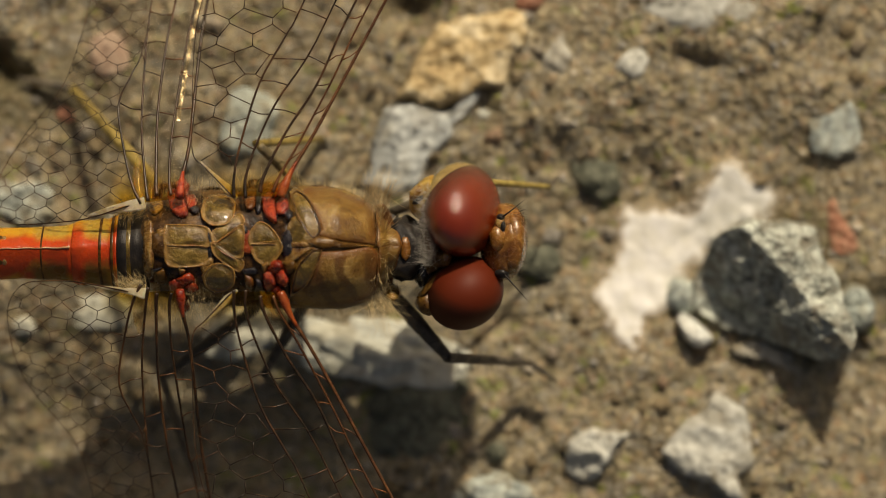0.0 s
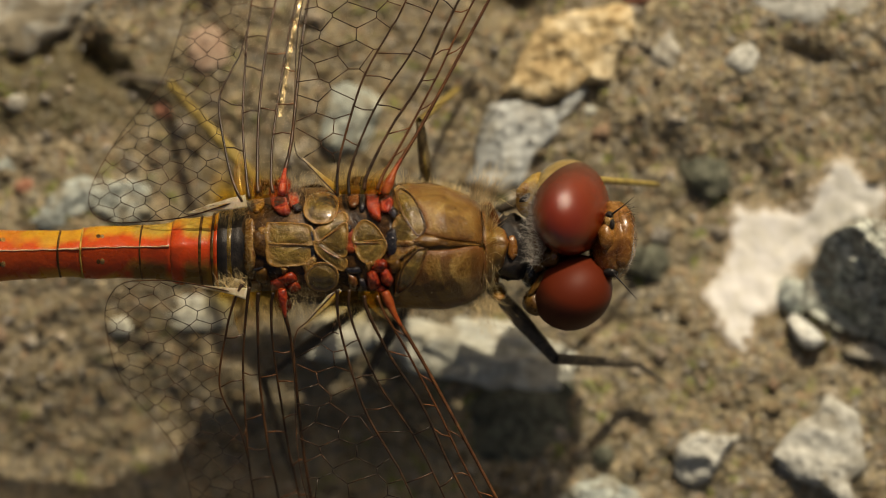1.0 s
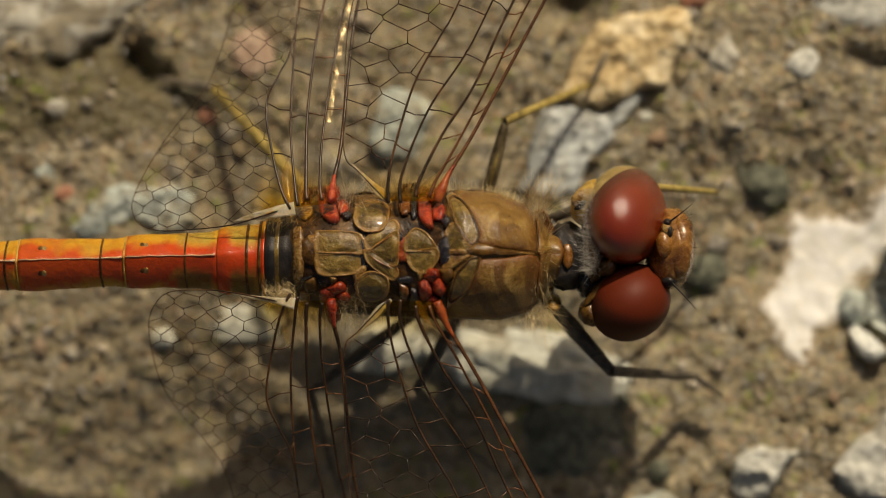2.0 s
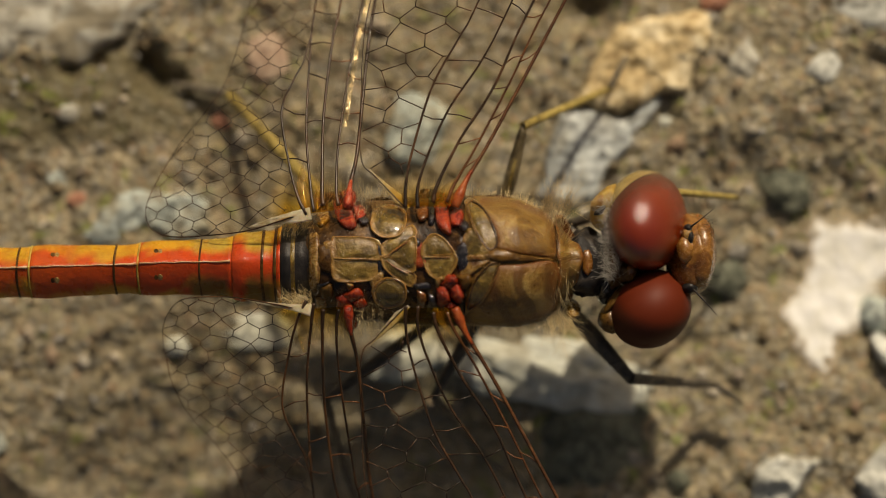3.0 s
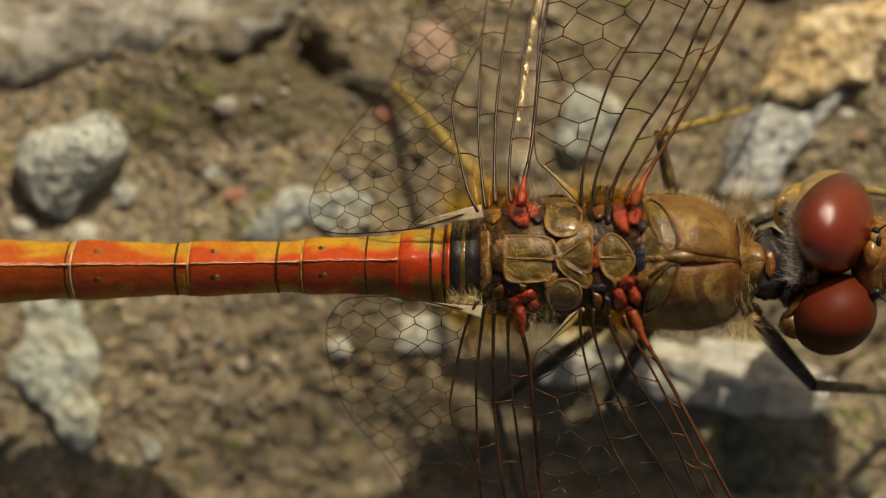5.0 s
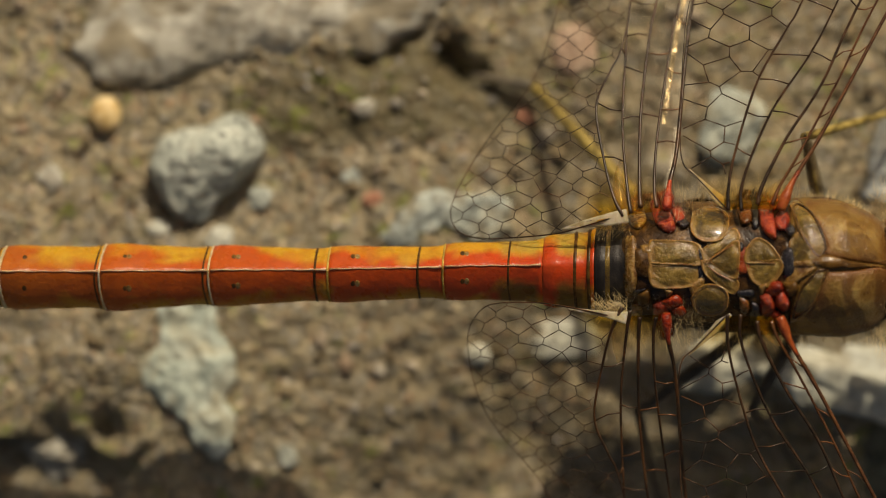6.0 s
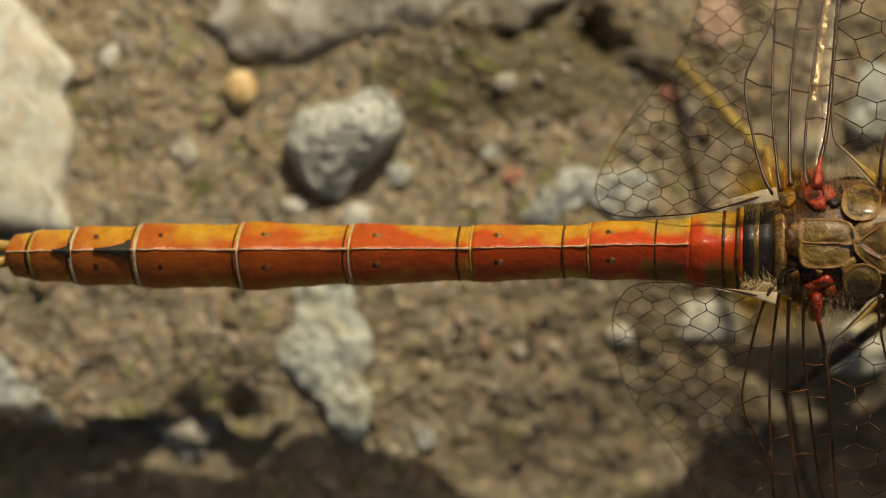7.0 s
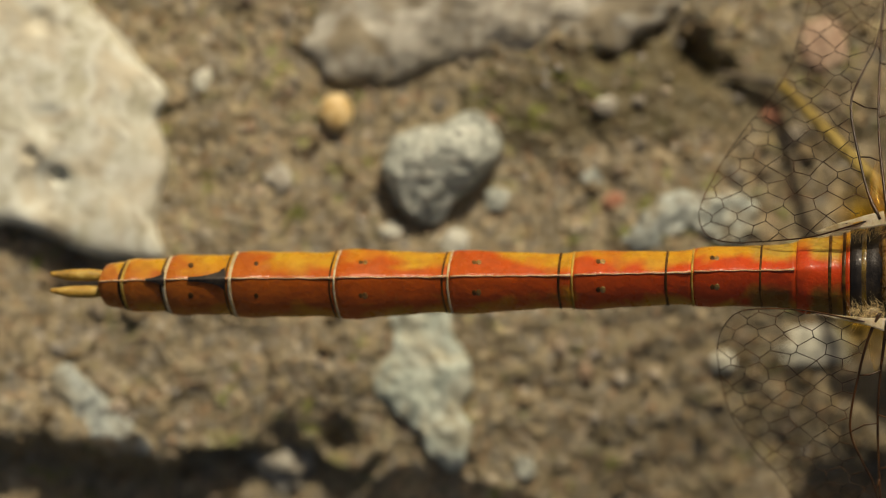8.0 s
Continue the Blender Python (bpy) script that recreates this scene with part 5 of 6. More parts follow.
        line = spline(((4.05, s * 1.60 + 0.1, 7.95), (3.72, s * 1.92 + 0.1, 7.85), (3.3, s * 2.32 + 0.1, 7.72), (2.75, s * 2.9 + 0.1, 7.5)), 6)
        part("membranule", mesh_of("membranule", *tube(line, (0.05, 0.17, 0.10, 0.012), 8, 0.12)), PALE, dragonfly, "whitish wing-base membrane")


build_abdomen()
_v, _f = lump((0.50, -1.28, 7.22), (0.22, 0.14, 0.08), (25, 0, 15), 4, 0.25, 2.5, 21)
part("membranule", mesh_of("membranule", _v, _f), PALE, dragonfly, "cream hairy wing-base pad")

# ---- head ----


def facets(v, f, centre, steep=0.155):
    """Turns each corner of a mesh of triangles into a low six-sided lens, as in a compound eye."""
    v, f = np.asarray(v, float), np.asarray(f)
    mid = v[f].mean(1)
    fans = [[] for _ in v]
    for k, tri in enumerate(f):
        for i in tri:
            fans[i].append(k)
    pts, faces = [], []
    for i, fan in enumerate(fans):
        n = np.cross(mid[fan[1]] - mid[fan[0]], mid[fan[2]] - mid[fan[0]])
        n = n / np.linalg.norm(n)
        n = n if n @ (v[i] - centre) > 0 else -n
        rim = mid[fan]
        e = rim[0] - v[i]
        e = e - n * (e @ n)
        e = e / np.linalg.norm(e)
        s = np.cross(n, e)
        d = rim - v[i]
        rim = rim[np.argsort(np.arctan2(d @ s, d @ e))]
        mean = rim.mean(0)
        wide = np.linalg.norm(rim - mean, axis=1).mean()
        a, m = len(pts), len(rim)
        pts.extend([mean + n * wide * steep, *rim])
        faces.extend((a, a + 1 + k, a + 1 + (k + 1) % m) for k in range(m))
    return np.array(pts), faces


EYE_R, EYE_TURN = (1.32, 1.60, 2.30), (14, -14, 12)


def build_head():
    v, f = lump((11.40, -0.10, 4.1), (1.10, 1.8, 1.7), (0, 0, 0), 4, 0.05, 1.2, 2)
    head = part("head", mesh_of("head", v, f), BROWN, dragonfly, "broad head with large red eyes")
    # the south eye's axis points sunward, so its far side is coloured as shaded
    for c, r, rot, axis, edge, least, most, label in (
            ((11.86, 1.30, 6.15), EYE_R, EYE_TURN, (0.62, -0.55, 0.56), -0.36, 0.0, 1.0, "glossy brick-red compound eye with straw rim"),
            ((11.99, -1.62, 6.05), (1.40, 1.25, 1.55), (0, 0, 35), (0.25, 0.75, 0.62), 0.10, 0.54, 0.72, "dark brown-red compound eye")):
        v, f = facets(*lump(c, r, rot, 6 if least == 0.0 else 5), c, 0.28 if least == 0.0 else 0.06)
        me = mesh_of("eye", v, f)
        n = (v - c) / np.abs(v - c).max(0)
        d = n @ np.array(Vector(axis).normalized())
        at = me.attributes.new("rim_shade", "FLOAT", "POINT")
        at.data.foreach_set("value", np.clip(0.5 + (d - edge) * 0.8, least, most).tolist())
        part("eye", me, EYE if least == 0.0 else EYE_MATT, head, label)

    def bit(name, c, r, rot, mat, rough=0.08, seed=1, power=1.0, label="", level=3):
        v, f = lump(c, r, rot, level, rough, 1.6, seed, power)
        return part(name, mesh_of(name, v, f), mat, head, label)

    bit("face", (13.35, 0.15, 5.85), (0.80, 1.36, 1.5), (0, 8, -4), FACE, 0.06, 4, 0.92, "shiny amber face with fine bristles", 4)
    bit("forehead", (13.62, 0.18, 6.75), (0.42, 1.05, 0.62), (0, 20, -4), FACE, 0.08, 5, 0.9)
    bit("vertex", (13.12, 0.30, 7.12), (0.30, 0.48, 0.32), (0, 10, 0), FACE, 0.08, 6, 1.0, "glossy olive bump between the eyes")
    bit("vertex", (13.20, 0.82, 7.12), (0.20, 0.22, 0.28), (0, 0, 0), HONEY, 0.12, 7)
    bit("antenna_base", (13.22, 1.02, 7.05), (0.15, 0.14, 0.36), (0, 0, 0), BLACK)
    bit("antenna_base", (13.30, 0.72, 7.25), (0.10, 0.20, 0.18), (0, 0, 0), BLACK)
    bit("antenna_base", (13.28, -0.92, 6.75), (0.26, 0.20, 0.28), (0, 0, 0), BLACK)
    for line in (((13.25, 1.02, 7.3), (13.6, 1.28, 7.6), (14.05, 1.64, 7.75)), ((13.35, -0.95, 6.95), (13.75, -1.4, 7.2), (14.15, -1.85, 7.1))):
        part("antenna", mesh_of("antenna", *tube(spline(line, 6), (0.04, 0.022, 0.010), 6)), BLACK, head, "thin black antenna")
    bit("occiput", (11.55, -0.50, 5.45), (0.62, 0.35, 0.42), (0, 0, -20), RUST, 0.15, 18)
    bit("occiput", (11.15, -0.42, 6.75), (0.36, 0.32, 0.36), (0, 0, 0), BROWN, 0.2, 8)
    bit("occiput", (11.32, -0.34, 7.00), (0.14, 0.17, 0.14), (0, 0, 0), FACE, 0.2, 9)
    bit("nape", (10.78, 0.35, 6.2), (0.42, 1.35, 1.0), (0, 0, 0), BROWN, 0.12, 15, 0.9, "dark hairy back of the head")
    bit("cheek", (10.72, 1.72, 6.2), (0.62, 0.85, 1.05), (0, 0, -35), RIMYELLOW, 0.08, 10, 1.0, "straw-yellow cheek behind the eye")
    bit("temple", (10.28, 1.88, 6.85), (0.20, 0.30, 0.26), (0, 0, -35), HONEY, 0.12, 16, 0.85, "yellow and black temple")
    bit("temple", (10.44, 1.66, 7.0), (0.12, 0.34, 0.20), (0, 0, -60), BLACK, 0.1, 11)
    bit("temple", (10.58, 1.40, 7.0), (0.14, 0.26, 0.22), (0, 0, -20), FACE, 0.1, 12)
    bit("temple", (10.72, -1.95, 5.9), (0.46, 0.50, 0.65), (0, 0, 25), RUST, 0.12, 13)
    bit("temple", (10.86, -1.22, 6.3), (0.16, 0.72, 0.40), (0, 0, -38), RUST, 0.1, 14)
    return head


head = build_head()

# ---- wings ----
WY = 0.10


def wing_z(x, y, base):
    d = max(abs(y - WY) - 1.6, 0.0)
    slope = 0.42 if base < 8.0 else 0.14
    droop = 0.50 * min(max(0.1 - x, 0.0), 5.0) if base < 8.0 else 0.0
    return base - slope * min(d, 7.0) - 0.10 * max(d - 7.0, 0.0) - droop


def cell_edges(seeds, reach):
    """The edges of the cells round the seeds."""
    seeds = np.asarray(seeds)
    found = {}
    for i, s in enumerate(seeds):
        poly = [(s[0] + a * reach, s[1] + b * reach, -1) for a, b in ((-1, -1), (1, -1), (1, 1), (-1, 1))]
        near = np.argsort(((seeds - s) ** 2).sum(1))[1:16]
        for j in near:
            m, n = (seeds[j] + s) / 2, seeds[j] - s
            out = []
            for k in range(len(poly)):
                p, q = poly[k], poly[(k + 1) % len(poly)]
                dp, dq = (p[0] - m[0]) * n[0] + (p[1] - m[1]) * n[1], (q[0] - m[0]) * n[0] + (q[1] - m[1]) * n[1]
                if dp <= 0:
                    out.append(p)
                if (dp <= 0) != (dq <= 0):
                    t = dp / (dp - dq)
                    out.append((p[0] + t * (q[0] - p[0]), p[1] + t * (q[1] - p[1]), int(j) if dp <= 0 else p[2]))
            poly = out
            if len(poly) < 3:
                break
        for k in range(len(poly)):
            p, q = poly[k], poly[(k + 1) % len(poly)]
            if p[2] >= 0:
                found[(min(i, p[2]), max(i, p[2]))] = ((p[0], p[1]), (q[0], q[1]))
    return list(found.values())


def x_at(line, y):
    line = np.asarray(line)
    o = np.argsort(line[:, 1])
    return float(np.interp(y, line[o, 1], line[o, 0]))


def build_wing(side, base, veins, edge, cells, ladders, seed, label):
    """veins run from the root outwards, the leading one first; edge is the rear margin from root to tip, in the upper side's plan."""
    rng = np.random.default_rng(seed)
    lines = [spline(v, 7) for v in veins]
    rear = spline(edge, 7)

    def to3(p, lift=0.0):
        x, y = p
        return (x, WY + side * (y - WY), wing_z(x, y, base) + lift)

    lead = lines[0]
    # membrane
    n, k = 44, 14
    ys = []

    def along(line, n):
        seg = np.r_[0, np.cumsum(np.linalg.norm(np.diff(line, axis=0), axis=1))]
        s = np.linspace(0, seg[-1], n)
        return np.stack([np.interp(s, seg, line[:, i]) for i in range(2)], 1)

    a, b = along(lead, n), along(rear, n)
    verts, faces = [], []
    for i in range(n):
        for j in range(k):
            p = a[i] + (b[i] - a[i]) * (j / (k - 1))
            verts.append(to3(p, -0.01 + 0.03 * (j % 2) * (j < 5)))
    faces = [(i * k + j, i * k + j + 1, (i + 1) * k + j + 1, (i + 1) * k + j) for i in range(n - 1) for j in range(k - 1)]
    root = part("wing", mesh_of("wing", verts, faces), MEMBRANE, dragonfly, label)
    # long veins
    for i, line in enumerate(lines):
        r = (0.062, 0.042, 0.048, 0.042, 0.042, 0.034)[min(i, 5)]
        pts = [to3(p, 0.03 if i % 2 == 0 else -0.03) for p in line]
        part("vein", mesh_of("vein", *tube(pts, (r * 1.6, r, r * 0.9, r * 0.7, r * 0.5), 6)), REDVEIN if base > 8 and i in (0, 1) else VEIN, root, "russet leading vein" if i == 0 else "")
    red = [to3(p, 0.06) for p in lines[0][: 9 if base < 8 else 10]]
    part("vein_root", mesh_of("vein_root", *tube(red, (0.15, 0.18, 0.10, 0.055), 10)), SCARLET if base < 8 else EMBER, root, "scarlet vein root")
    part("vein", mesh_of("vein", *tube([to3(p) for p in rear], (0.03, 0.016, 0.014, 0.012), 5)), VEIN, root)
    if side > 0 and base < 8:
        ys = np.linspace(4.4, 9.5, 40)
        strip = [to3((x_at(lines[1], y) + d, y), lift) for y in ys for d, lift in ((0.08, 0.045), (0.22, 0.028))]
        part("costal_strip", mesh_of("costal_strip", strip, [(2 * i, 2 * i + 1, 2 * i + 3, 2 * i + 2) for i in range(39)]), GLINT, root, "golden glinting wing strip")
    # yellow skin between the vein roots
    for i, j, y0, y1 in ((3, 4, 1.65, 3.3), (2, 3, 1.7, 2.5)) if base < 8 else ((1, 2, 1.75, 2.7), (0, 1, 1.8, 2.5)):
        rows = []
        for y in np.linspace(y0, y1, 10):
            wide = 1.0 - 0.8 * ((y - y0) / (y1 - y0)) ** 2
            xa, xb = x_at(lines[i], y), x_at(lines[j], y)
            rows.append([to3((xa + (xb - xa) * u * wide, y), -0.02 - 0.10 * math.sin(math.pi * u)) for u in np.linspace(0, 1, 6)])
        flat = [p for row in rows for p in row]
        part("wing_skin", mesh_of("wing_skin", flat, [(a * 6 + b, a * 6 + b + 1, a * 6 + b + 7, a * 6 + b + 6) for a in range(9) for b in range(5)]), YELLOWSKIN, root, "yellow translucent skin at the wing base")
    # cross veins
    net, cross = Shape(), Shape()
    for i, j, y0, y1, step, slant in ladders:
        y = y0
        while y < y1:
            p = (x_at(lines[i], y), y)
            yb = y + slant + rng.uniform(-0.2, 0.2)
            q = (x_at(lines[j], yb), yb)
            mid = ((p[0] + q[0]) / 2, (y + yb) / 2 + rng.uniform(-0.08, 0.08))
            (cross if i < 2 else net).add(*tube([to3(p), to3(mid), to3(q)], 0.025, 5))
            y += step * rng.uniform(0.75, 1.3)
    for outline, size in cells:
        poly = [tuple(p) for p in spline(list(outline) + [outline[0]], 6)]
        xs, ys = [p[0] for p in poly], [p[1] for p in poly]
        seeds = []
        row = 0
        y = min(ys)
        while y < max(ys):
            x = min(xs) + (row % 2) * size * 0.76
            while x < max(xs):
                s = (x + rng.uniform(-0.3, 0.3) * size, y + rng.uniform(-0.2, 0.2) * size)
                seeds.append(s)
                x += size * 1.22 * 1.25
            y += size * 0.72
            row += 1
        for p, q in cell_edges([(x / 1.35, y) for x, y in seeds], size * 2.5):
            p, q = (p[0] * 1.35, p[1]), (q[0] * 1.35, q[1])
            pin, qin = inside(poly, *p), inside(poly, *q)
            if not (pin or qin) or math.dist(p, q) < 0.02:
                continue
            if pin != qin:
                a, b = (p, q) if pin else (q, p)
                lo, hi = 0.0, 1.0
                for _ in range(7):
                    t = (lo + hi) / 2
                    lo, hi = (t, hi) if inside(poly, a[0] + (b[0] - a[0]) * t, a[1] + (b[1] - a[1]) * t) else (lo, t)
                p, q = a, (a[0] + (b[0] - a[0]) * hi, a[1] + (b[1] - a[1]) * hi)
            net.add(*tube([to3(p), to3(q)], 0.013 if base < 8 else 0.018, 4))
    part("cross_vein", cross.mesh("cross_vein"), CROSSVEIN, root, "short amber cross veins")
    part("vein_net", net.mesh("vein_net"), VEIN, root, "fine dark net of cross veins")
    return root


FORE_VEINS = (
    ((5.55, 1.75), (5.95, 2.65), (6.68, 3.85), (7.77, 5.85), (9.13, 8.4), (12.6, 14.8), (16.3, 21.0), (18.9, 25.8)),
    ((5.3, 1.9), (5.55, 2.5), (6.22, 3.65), (7.38, 5.85), (8.62, 8.4), (12.2, 14.9), (15.8, 21.0), (18.7, 26.2)),
    ((4.85, 1.9), (5.0, 2.5), (5.76, 4.0), (6.85, 5.7), (8.1, 8.4), (11.6, 15.0), (15.3, 21.5), (18.2, 26.8)),
    ((4.35, 1.7), (4.35, 2.4), (4.70, 3.5), (5.40, 5.0), (6.48, 6.6), (7.4, 8.4), (10.5, 15.0), (14.5, 22.0)),
    ((3.95, 1.7), (3.95, 2.4), (4.15, 3.5), (4.83, 5.7), (5.74, 7.35), (6.35, 8.5), (9.0, 14.5), (12.0, 20.0)),
)
FORE_EDGE = ((3.9, 1.75), (2.95, 2.75), (2.52, 3.25), (2.48, 4.7), (2.78, 8.4), (4.4, 12.0), (8.2, 18.0), (13.0, 24.0), (17.2, 27.4), (18.7, 27.2), (18.9, 25.8))
HIND_VEINS = (
    ((2.05, 1.7), (2.14, 2.5), (2.38, 3.65), (2.66, 6.5), (2.92, 8.4), (3.9, 14.0), (5.0, 20.0), (5.6, 25.0)),
    ((1.75, 1.8), (1.68, 2.4), (1.77, 4.0), (2.26, 7.3), (2.50, 8.4), (3.5, 14.0), (4.6, 20.0), (5.4, 25.3)),
    ((1.25, 1.8), (1.22, 2.4), (1.26, 4.7), (1.56, 7.3), (1.79, 8.4), (2.8, 14.0), (4.0, 20.0), (4.9, 25.8)),
    ((0.95, 1.6), (0.85, 2.3), (0.70, 4.2), (0.79, 6.5), (0.97, 8.4), (1.8, 14.0), (3.0, 20.5)),
    ((0.70, 1.5), (0.42, 2.1), (0.15, 3.1), (-0.12, 4.9), (0.30, 6.0), (0.61, 6.6), (0.90, 7.7)),
)
HIND_EDGE_NORTH = ((0.5, 1.5), (-0.4, 1.22), (-1.3, 0.97), (-2.5, 0.84), (-3.65, 0.80), (-4.35, 1.0), (-4.62, 1.5), (-4.5, 2.1), (-4.05, 3.0), (-3.4, 4.0), (-2.6, 5.0), (-2.0, 5.9), (-1.5, 7.4), (-1.1, 9.0), (0.0, 14.0), (1.8, 20.0), (3.8, 25.0), (5.0, 26.2), (5.6, 25.0))
HIND_EDGE_SOUTH = ((0.5, 1.8), (-0.4, 1.62), (-1.25, 1.46), (-2.1, 1.38), (-3.3, 1.44), (-3.8, 1.8), (-4.05, 2.4), (-4.0, 3.2), (-3.7, 4.4), (-3.1, 5.4), (-2.3, 6.3), (-1.6, 7.3), (-1.1, 9.0), (0.0, 14.0), (1.8, 20.0), (3.8, 25.0), (5.0, 26.2), (5.6, 25.0))
FORE_LADDERS = ((0, 1, 3.4, 24, 1.5, -0.25), (1, 2, 4.0, 24, 1.35, -0.15), (2, 3, 4.6, 20, 1.5, 0.3), (3, 4, 3.4, 18, 1.1, 0.2))
HIND_LADDERS = ((0, 1, 3.8, 24, 1.25, 0.1), (1, 2, 4.6, 24, 1.6, 0.1), (2, 3, 4.6, 20, 1.2, 0.1), (3, 4, 3.2, 7.4, 1.4, 0.3))
FORE_CELLS = ((((3.7, 2.3), (2.75, 3.1), (2.55, 4.7), (2.9, 8.4), (4.6, 12.0), (8.3, 17.8), (12.5, 23.0), (11.8, 19.8), (8.8, 14.3), (6.3, 8.6), (5.7, 7.3), (4.75, 5.6), (4.05, 3.4)), 0.86),)
HIND_INNER = ((2.2, 19.0), (1.5, 13.0), (0.90, 8.4), (0.5, 6.5), (-0.15, 4.9), (0.1, 3.1), (0.35, 2.1))
for _side in (1, -1):
    _edge = HIND_EDGE_NORTH if _side > 0 else HIND_EDGE_SOUTH
    build_wing(_side, 8.15, FORE_VEINS, FORE_EDGE, FORE_CELLS, FORE_LADDERS, 11, "clear front wing with dark net of veins")
    build_wing(_side, 7.75, HIND_VEINS, _edge, ((_edge[1:-4] + HIND_INNER, 0.54),), HIND_LADDERS, 12, "clear broad hind wing with dark net of veins")

# ---- legs ----


def reach(origin, xy, length, up):
    """The end of a limb of that length from origin over the point xy, above it (up 1) or below it (up -1)."""
    ox, oy, oz = origin
    d = math.hypot(xy[0] - ox, xy[1] - oy)
    if d >= length:
        k = length * 0.999 / d
        return (ox + (xy[0] - ox) * k, oy + (xy[1] - oy) * k, oz)
    return (xy[0], xy[1], oz + up * math.sqrt(length**2 - d**2))


def limb_pose(a, b):
    """A pose at a whose x axis points to b, in metres."""
    x = (Vector(b) - Vector(a)).normalized()
    y = Vector((0, 0, 1)).cross(x).normalized()
    z = x.cross(y)
    m = Matrix((x, y, z)).transposed().to_4x4()
    m.translation = Vector(a) * MM
    return m


def leg_poses(hip, knee_xy, ankle_xy, toe_xy, size):
    """Femur in the body's space, tibia and tarsus in the femur's."""
    knee = reach(hip, knee_xy, size[0], 1)
    ankle = reach(knee, ankle_xy, size[1], -1)
    toe = reach(ankle, toe_xy, size[2], -1)
    femur = limb_pose(hip, knee)
    return femur, femur.inverted() @ limb_pose(knee, ankle), femur.inverted() @ limb_pose(ankle, toe)


def build_leg(hip, knee_xy, ankle_xy, toe_xy, size, mats, label, thick=1.0):
    mf, mt, ms = mats
    lf, lt, ls = size
    poses = leg_poses(hip, knee_xy, ankle_xy, toe_xy, size)
    t = thick
    leg = part("leg", mesh_of("leg", *tube(spline(((0, 0, 0), (lf / 2, 0, 0.08), (lf, 0, 0)), 5), (0.20 * t, 0.25 * t, 0.16 * t), 16)), mf, dragonfly, label)
    tibia = part("tibia", mesh_of("tibia", *tube(spline(((-0.05, 0, 0), (0.15, 0, 0.02), (lt / 2, 0, 0.05), (lt, 0, 0)), 5), (0.16 * t, 0.16 * t, 0.15 * t, 0.12 * t), 14)), mt, leg)
    tarsus = part("tarsus", mesh_of("tarsus", *tube(spline(((0, 0, 0), (ls * 0.4, 0, 0.05), (ls * 0.8, 0, 0.03), (ls, 0, -0.06)), 5), (0.10 * t, 0.10 * t, 0.08 * t, 0.03), 8)), ms, leg)
    spines = Shape()
    for i in range(10):
        for s in (1, -1):
            x = lt * (0.12 + 0.085 * i)
            spines.add(*tube([(x, s * 0.1 * t, -0.05), (x + 0.25, s * 0.45, -0.12)], (0.016, 0.004), 4))
    sp = part("spine_fringe", spines.mesh("spine_fringe"), LEGBLACK, leg)
    part("stripe", mesh_of("stripe", *tube([(0.3, 0.0, 0.19 * t), (lf / 2, 0.0, 0.29 * t), (lf - 0.15, 0.0, 0.14 * t)], (0.03, 0.07, 0.03), 6)), LEGYELLOW if mt is LEGYELLOW else LEGBLACK, leg)
    coxa = [(hip[0] + 0.2, hip[1] * 0.35, 4.4), (hip[0] + 0.1, hip[1] * 0.7, 0.5 * (hip[2] + 4.3)), hip]
    part("coxa", mesh_of("coxa", *tube(spline(coxa, 4), (0.36 * t, 0.32 * t, 0.22 * t), 12)), mf, dragonfly)
    leg.matrix_basis, tibia.matrix_basis, tarsus.matrix_basis, sp.matrix_basis = poses[0], poses[1], poses[2], poses[1]
    return leg, tibia, tarsus, sp


DARKLEG = (LEGBLACK, LEGBLACK, LEGBLACK)
MIXEDLEG = (LEGBLACK, LEGYELLOW, LEGBLACK)
PALELEG = (LEGTAN, LEGYELLOW, LEGBLACK)
MID_HIP, MID_SIZE = (7.1, 1.35, 3.0), (3.7, 5.3, 1.6)
FORE_HIP, FORE_SIZE = (9.4, 1.2, 4.2), (3.6, 4.6, 1.2)
build_leg((9.0, -1.2, 4.2), (11.4, -3.9), (14.3, -4.12), (15.35, -4.85), (3.65, 4.5, 1.4), DARKLEG, "black bristly front leg", 1.15)
build_leg((6.6, -1.5, 2.7), (4.9, -4.5), (6.6, -6.6), (7.7, -7.3), (3.46, 3.9, 1.4), DARKLEG, "black bristly middle leg", 0.9)
build_leg((4.8, -2.0, 2.7), (1.3, -4.6), (2.0, -7.2), (2.5, -8.6), (4.38, 3.9, 1.6), DARKLEG, "black bristly hind leg", 0.9)
build_leg((4.6, 1.3, 3.1), (1.2, 2.15), (-2.0, 5.65), (-4.0, 6.05), (3.55, 6.05, 2.1), MIXEDLEG, "dark hind leg with yellow tibia", 1.35)
mid_leg = build_leg(MID_HIP, (4.68, 3.63), (6.96, 3.84), (7.32, 2.74), MID_SIZE, PALELEG, "tan middle leg with yellow tibia", 0.9)
fore_leg = build_leg(FORE_HIP, (12.2, 2.35), (15.1, 2.1), (15.4, 2.6), FORE_SIZE, MIXEDLEG, "dark front leg with yellow stripe", 0.8)

# ---- hairs ----


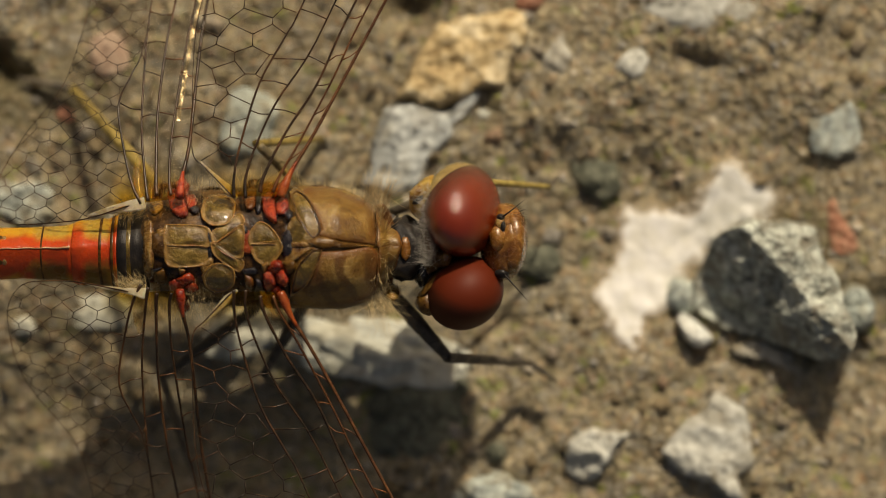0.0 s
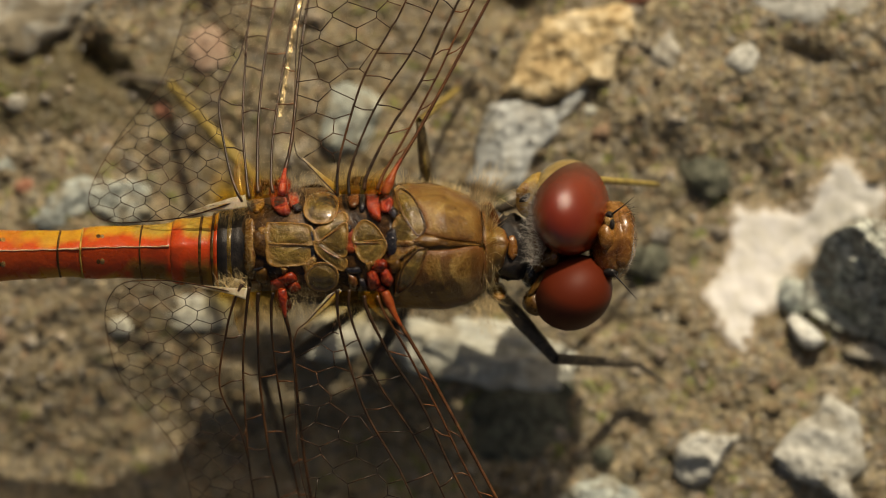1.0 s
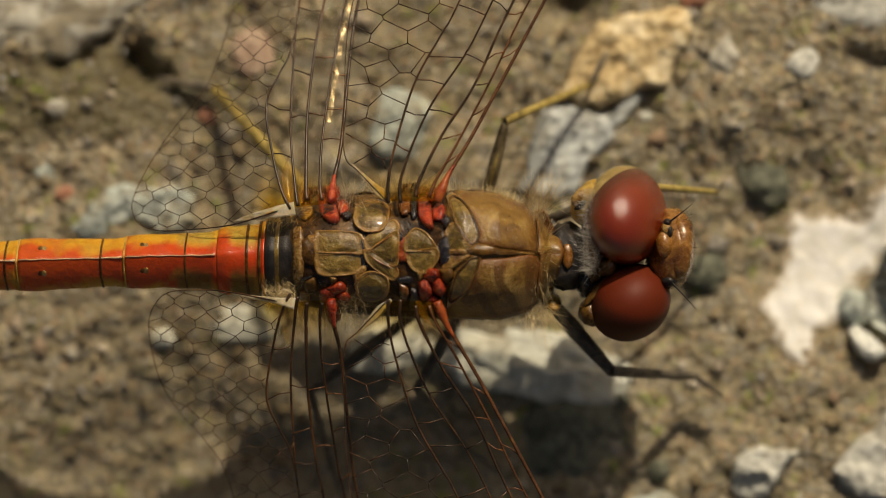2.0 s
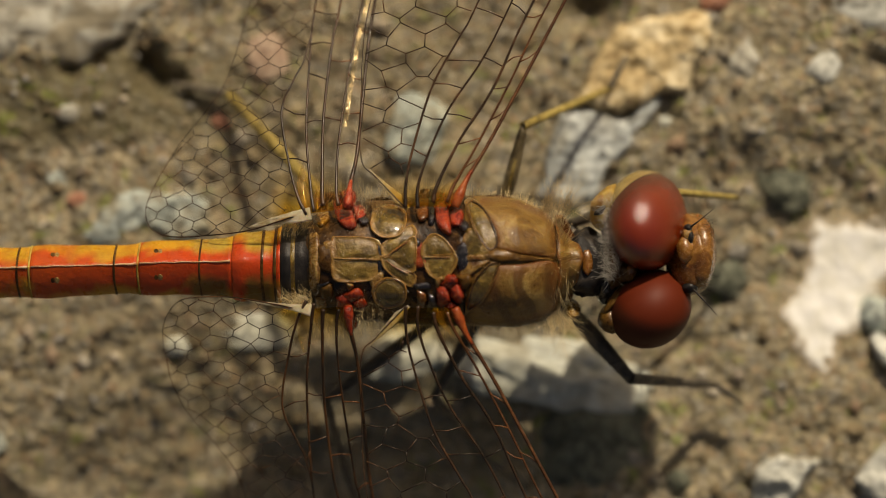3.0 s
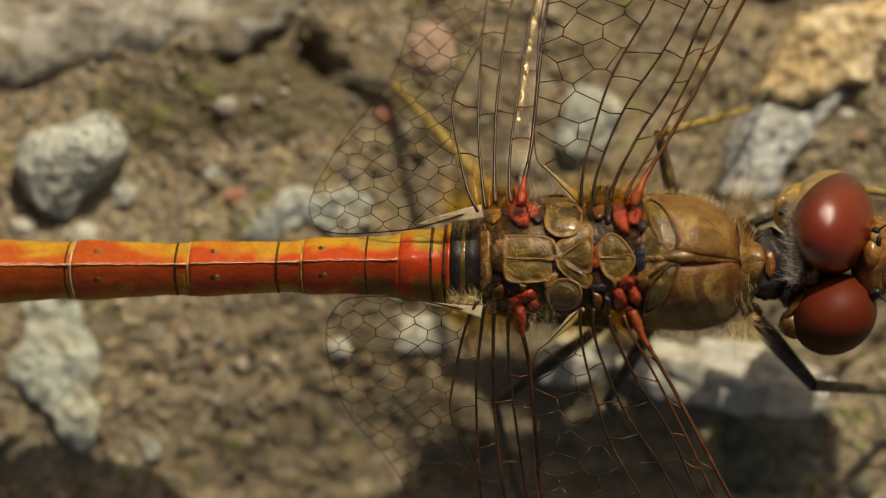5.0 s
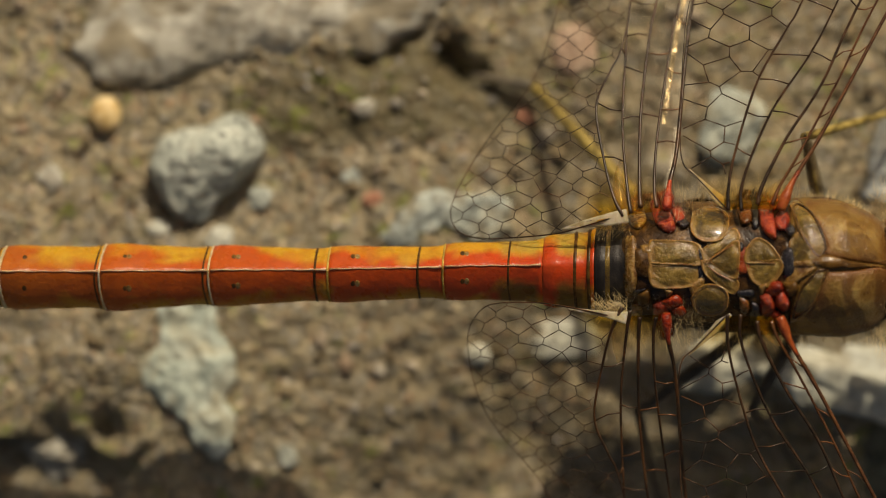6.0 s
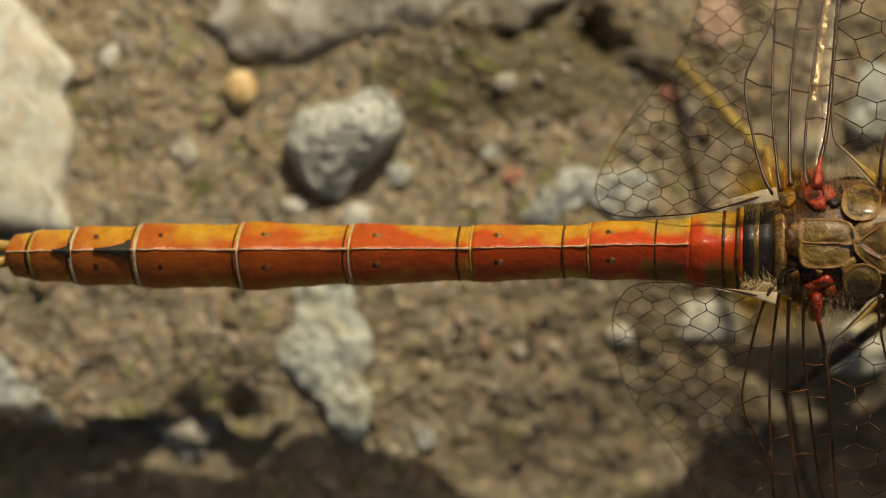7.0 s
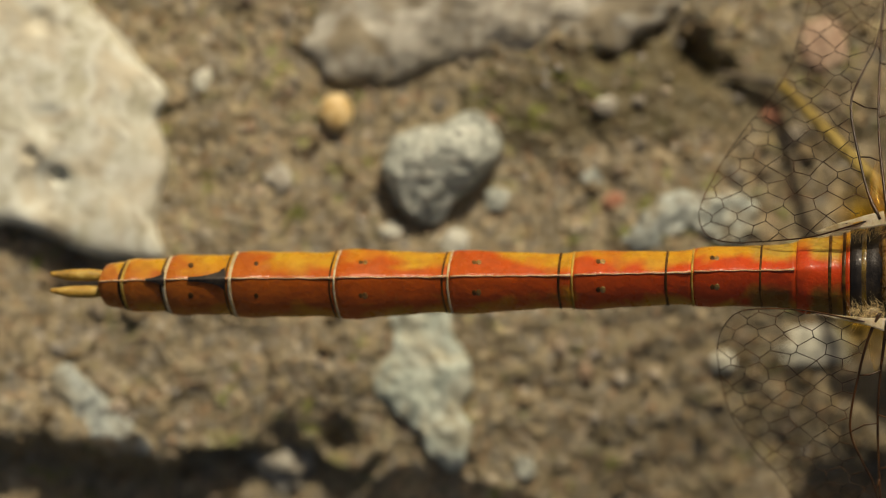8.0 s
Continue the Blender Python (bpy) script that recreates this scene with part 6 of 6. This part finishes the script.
def hairs(name, count, spot, length, mat, parent, seed, thick=0.014, spread=0.28):
    """spot(rng) gives a root and a direction."""
    rng = np.random.default_rng(seed)
    shape = Shape()
    for _ in range(count):
        root, way = spot(rng)
        way = np.asarray(way) + rng.normal(0, spread, 3)
        way /= np.linalg.norm(way)
        ln = length * rng.uniform(0.5, 1.25)
        bend = rng.normal(0, 0.07, 3) * ln
        root = np.asarray(root)
        shape.add(*tube([root, root + way * ln * 0.55 + bend * 0.3, root + way * ln + bend], (thick, thick * 0.7, thick * 0.2), 3))
    part(name, shape.mesh(name), mat, parent)


def on_thorax(x0, x1, bare=0.0):
    """Spots on the thorax; bare leaves out that much of the back, in radians to each side of the midline."""
    def spot(rng):
        x = rng.uniform(x0, x1)
        a = rng.uniform(-0.5, math.pi / 2 - bare)
        a = a if rng.random() < 0.5 else math.pi - a
        w, top, low = thorax_at(x, math.cos(a))
        y, z = w * math.cos(a) * 0.97, top - 2.7 + 2.7 * math.sin(a) * 0.97
        return (x, y, z), (0.25, math.cos(a), math.sin(a) * 0.8)
    return spot


hairs("hairs", 800, on_thorax(0.7, 6.2), 0.38, GREYHAIR, thorax, 1, 0.0042)
hairs("hairs", 1100, on_thorax(0.9, 9.0, 1.25), 0.42, GOLDHAIR, thorax, 9, 0.0045)
hairs("hairs", 1300, on_thorax(6.3, 9.2), 0.26, GOLDHAIR, thorax, 8, 0.0055)
hairs("hairs", 240, on_thorax(8.75, 9.3), 0.8, GOLDHAIR, thorax, 2, 0.0065)
for _s, _y in ((1, 1.75), (-1, -1.85)):
    hairs("hairs", 240, lambda r, s=_s, y0=_y: ((8.9 + r.uniform(-0.5, 0.5), y0 + r.uniform(-0.3, 0.2), 6.3 + r.uniform(-0.6, 0.6)), (0.3, 0.7 * s, 0.5)), 1.1, GOLDHAIR, thorax, 6, 0.0045, 0.42)
hairs("hairs", 900, lambda r: ((10.72 + r.uniform(-0.15, 0.25), r.uniform(-0.7, 2.0), 6.8 + r.uniform(0, 0.6)), (-0.5, 0.25, 0.8)), 0.62, GREYHAIR, head, 3, 0.0042, 0.45)
hairs("hairs", 220, lambda r: ((13.9 + r.uniform(-0.3, 0.15), r.uniform(-1.2, 1.4), 6.4 + r.uniform(-0.5, 0.7)), (0.9, 0.0, 0.5)), 0.30, BLACK, head, 4, 0.006)
hairs("hairs", 620, lambda r: ((r.uniform(-0.1, 0.9), r.choice((-1, 1)) * r.uniform(1.05, 1.6), 7.25), (-0.4, r.uniform(-1, 1), 0.6)), 0.42, GOLDHAIR, thorax, 5, 0.0045)
for _s in (1, -1):
    hairs("hairs", 420, lambda r, s=_s: ((r.uniform(1.0, 6.4), s * r.uniform(1.75, 2.15), r.uniform(5.6, 7.3)), (0.1, 0.9 * s, 0.55)), 0.65, GOLDHAIR, thorax, 12, 0.0036)
hairs("hairs", 130, lambda r: ((r.uniform(2.3, 3.2), r.choice((-1, 1)) * r.uniform(1.5, 1.9), 7.5), (0.1, r.uniform(-1, 1), 0.5)), 0.6, GOLDHAIR, thorax, 7, 0.0028)


# ---- what moves ----


def step_leg(pieces, rows):
    """Keys a leg through rows of (seconds, femur, tibia, tarsus)."""
    leg, tibia, tarsus, spines = pieces
    walk(leg, [(t, f) for t, f, _, _ in rows])
    walk(tibia, [(t, b) for t, _, b, _ in rows])
    walk(spines, [(t, b) for t, _, b, _ in rows])
    walk(tarsus, [(t, s) for t, _, _, s in rows])


def about(px, py, degrees):
    """A turn about an upright axis through a point in millimetres."""
    return pose(px * MM, py * MM, 0, 0, 0, degrees) @ Matrix.Translation((-px * MM, -py * MM, 0))


def motions():
    # the dragonfly shifts its body a little as it draws its leg in, and turns its head
    walk(dragonfly, [(t, about(5.0, 0.0, a)) for t, a in ((0.0, 0.16), (1.7, 0.20), (3.1, 0.24), (3.5, -0.31), (4.1, -0.40), (5.4, -0.22), (6.5, -0.09), (8.0, 0.07))])
    walk(head, [(t, about(10.0, 0.0, a)) for t, a in ((0.0, -0.18), (0.6, -0.16), (1.5, 0.44), (3.1, 0.52), (3.5, -0.05), (4.0, -0.34), (8.0, -0.18))])
    tucked = leg_poses(MID_HIP, (4.68, 3.63), (6.96, 3.84), (7.32, 2.74), MID_SIZE)
    lifted = leg_poses(MID_HIP, (4.75, 3.6), (6.0, 3.0), (6.6, 2.4), MID_SIZE)
    swung = leg_poses(MID_HIP, (6.75, 4.29), (8.1, 5.5), (8.9, 6.2), MID_SIZE)
    planted = leg_poses(MID_HIP, (7.87, 4.47), (10.78, 5.78), (11.49, 7.16), MID_SIZE)
    drawn = leg_poses(MID_HIP, (6.42, 4.04), (9.52, 4.93), (10.18, 5.79), MID_SIZE)
    step_leg(mid_leg, [(0.0, *tucked), (0.8, *tucked), (0.9, *lifted), (1.0, *swung), (1.17, *planted), (3.4, *planted), (3.5, *drawn), (8.0, *drawn)])
    low = leg_poses(FORE_HIP, (12.2, 2.30), (15.0, 2.1), (15.3, 2.5), FORE_SIZE)
    out = leg_poses(FORE_HIP, (12.3, 2.42), (15.3, 1.97), (15.9, 1.9), FORE_SIZE)
    step_leg(fore_leg, [(0.0, *low), (3.0, *low), (3.2, *out), (8.0, *out)])


motions()
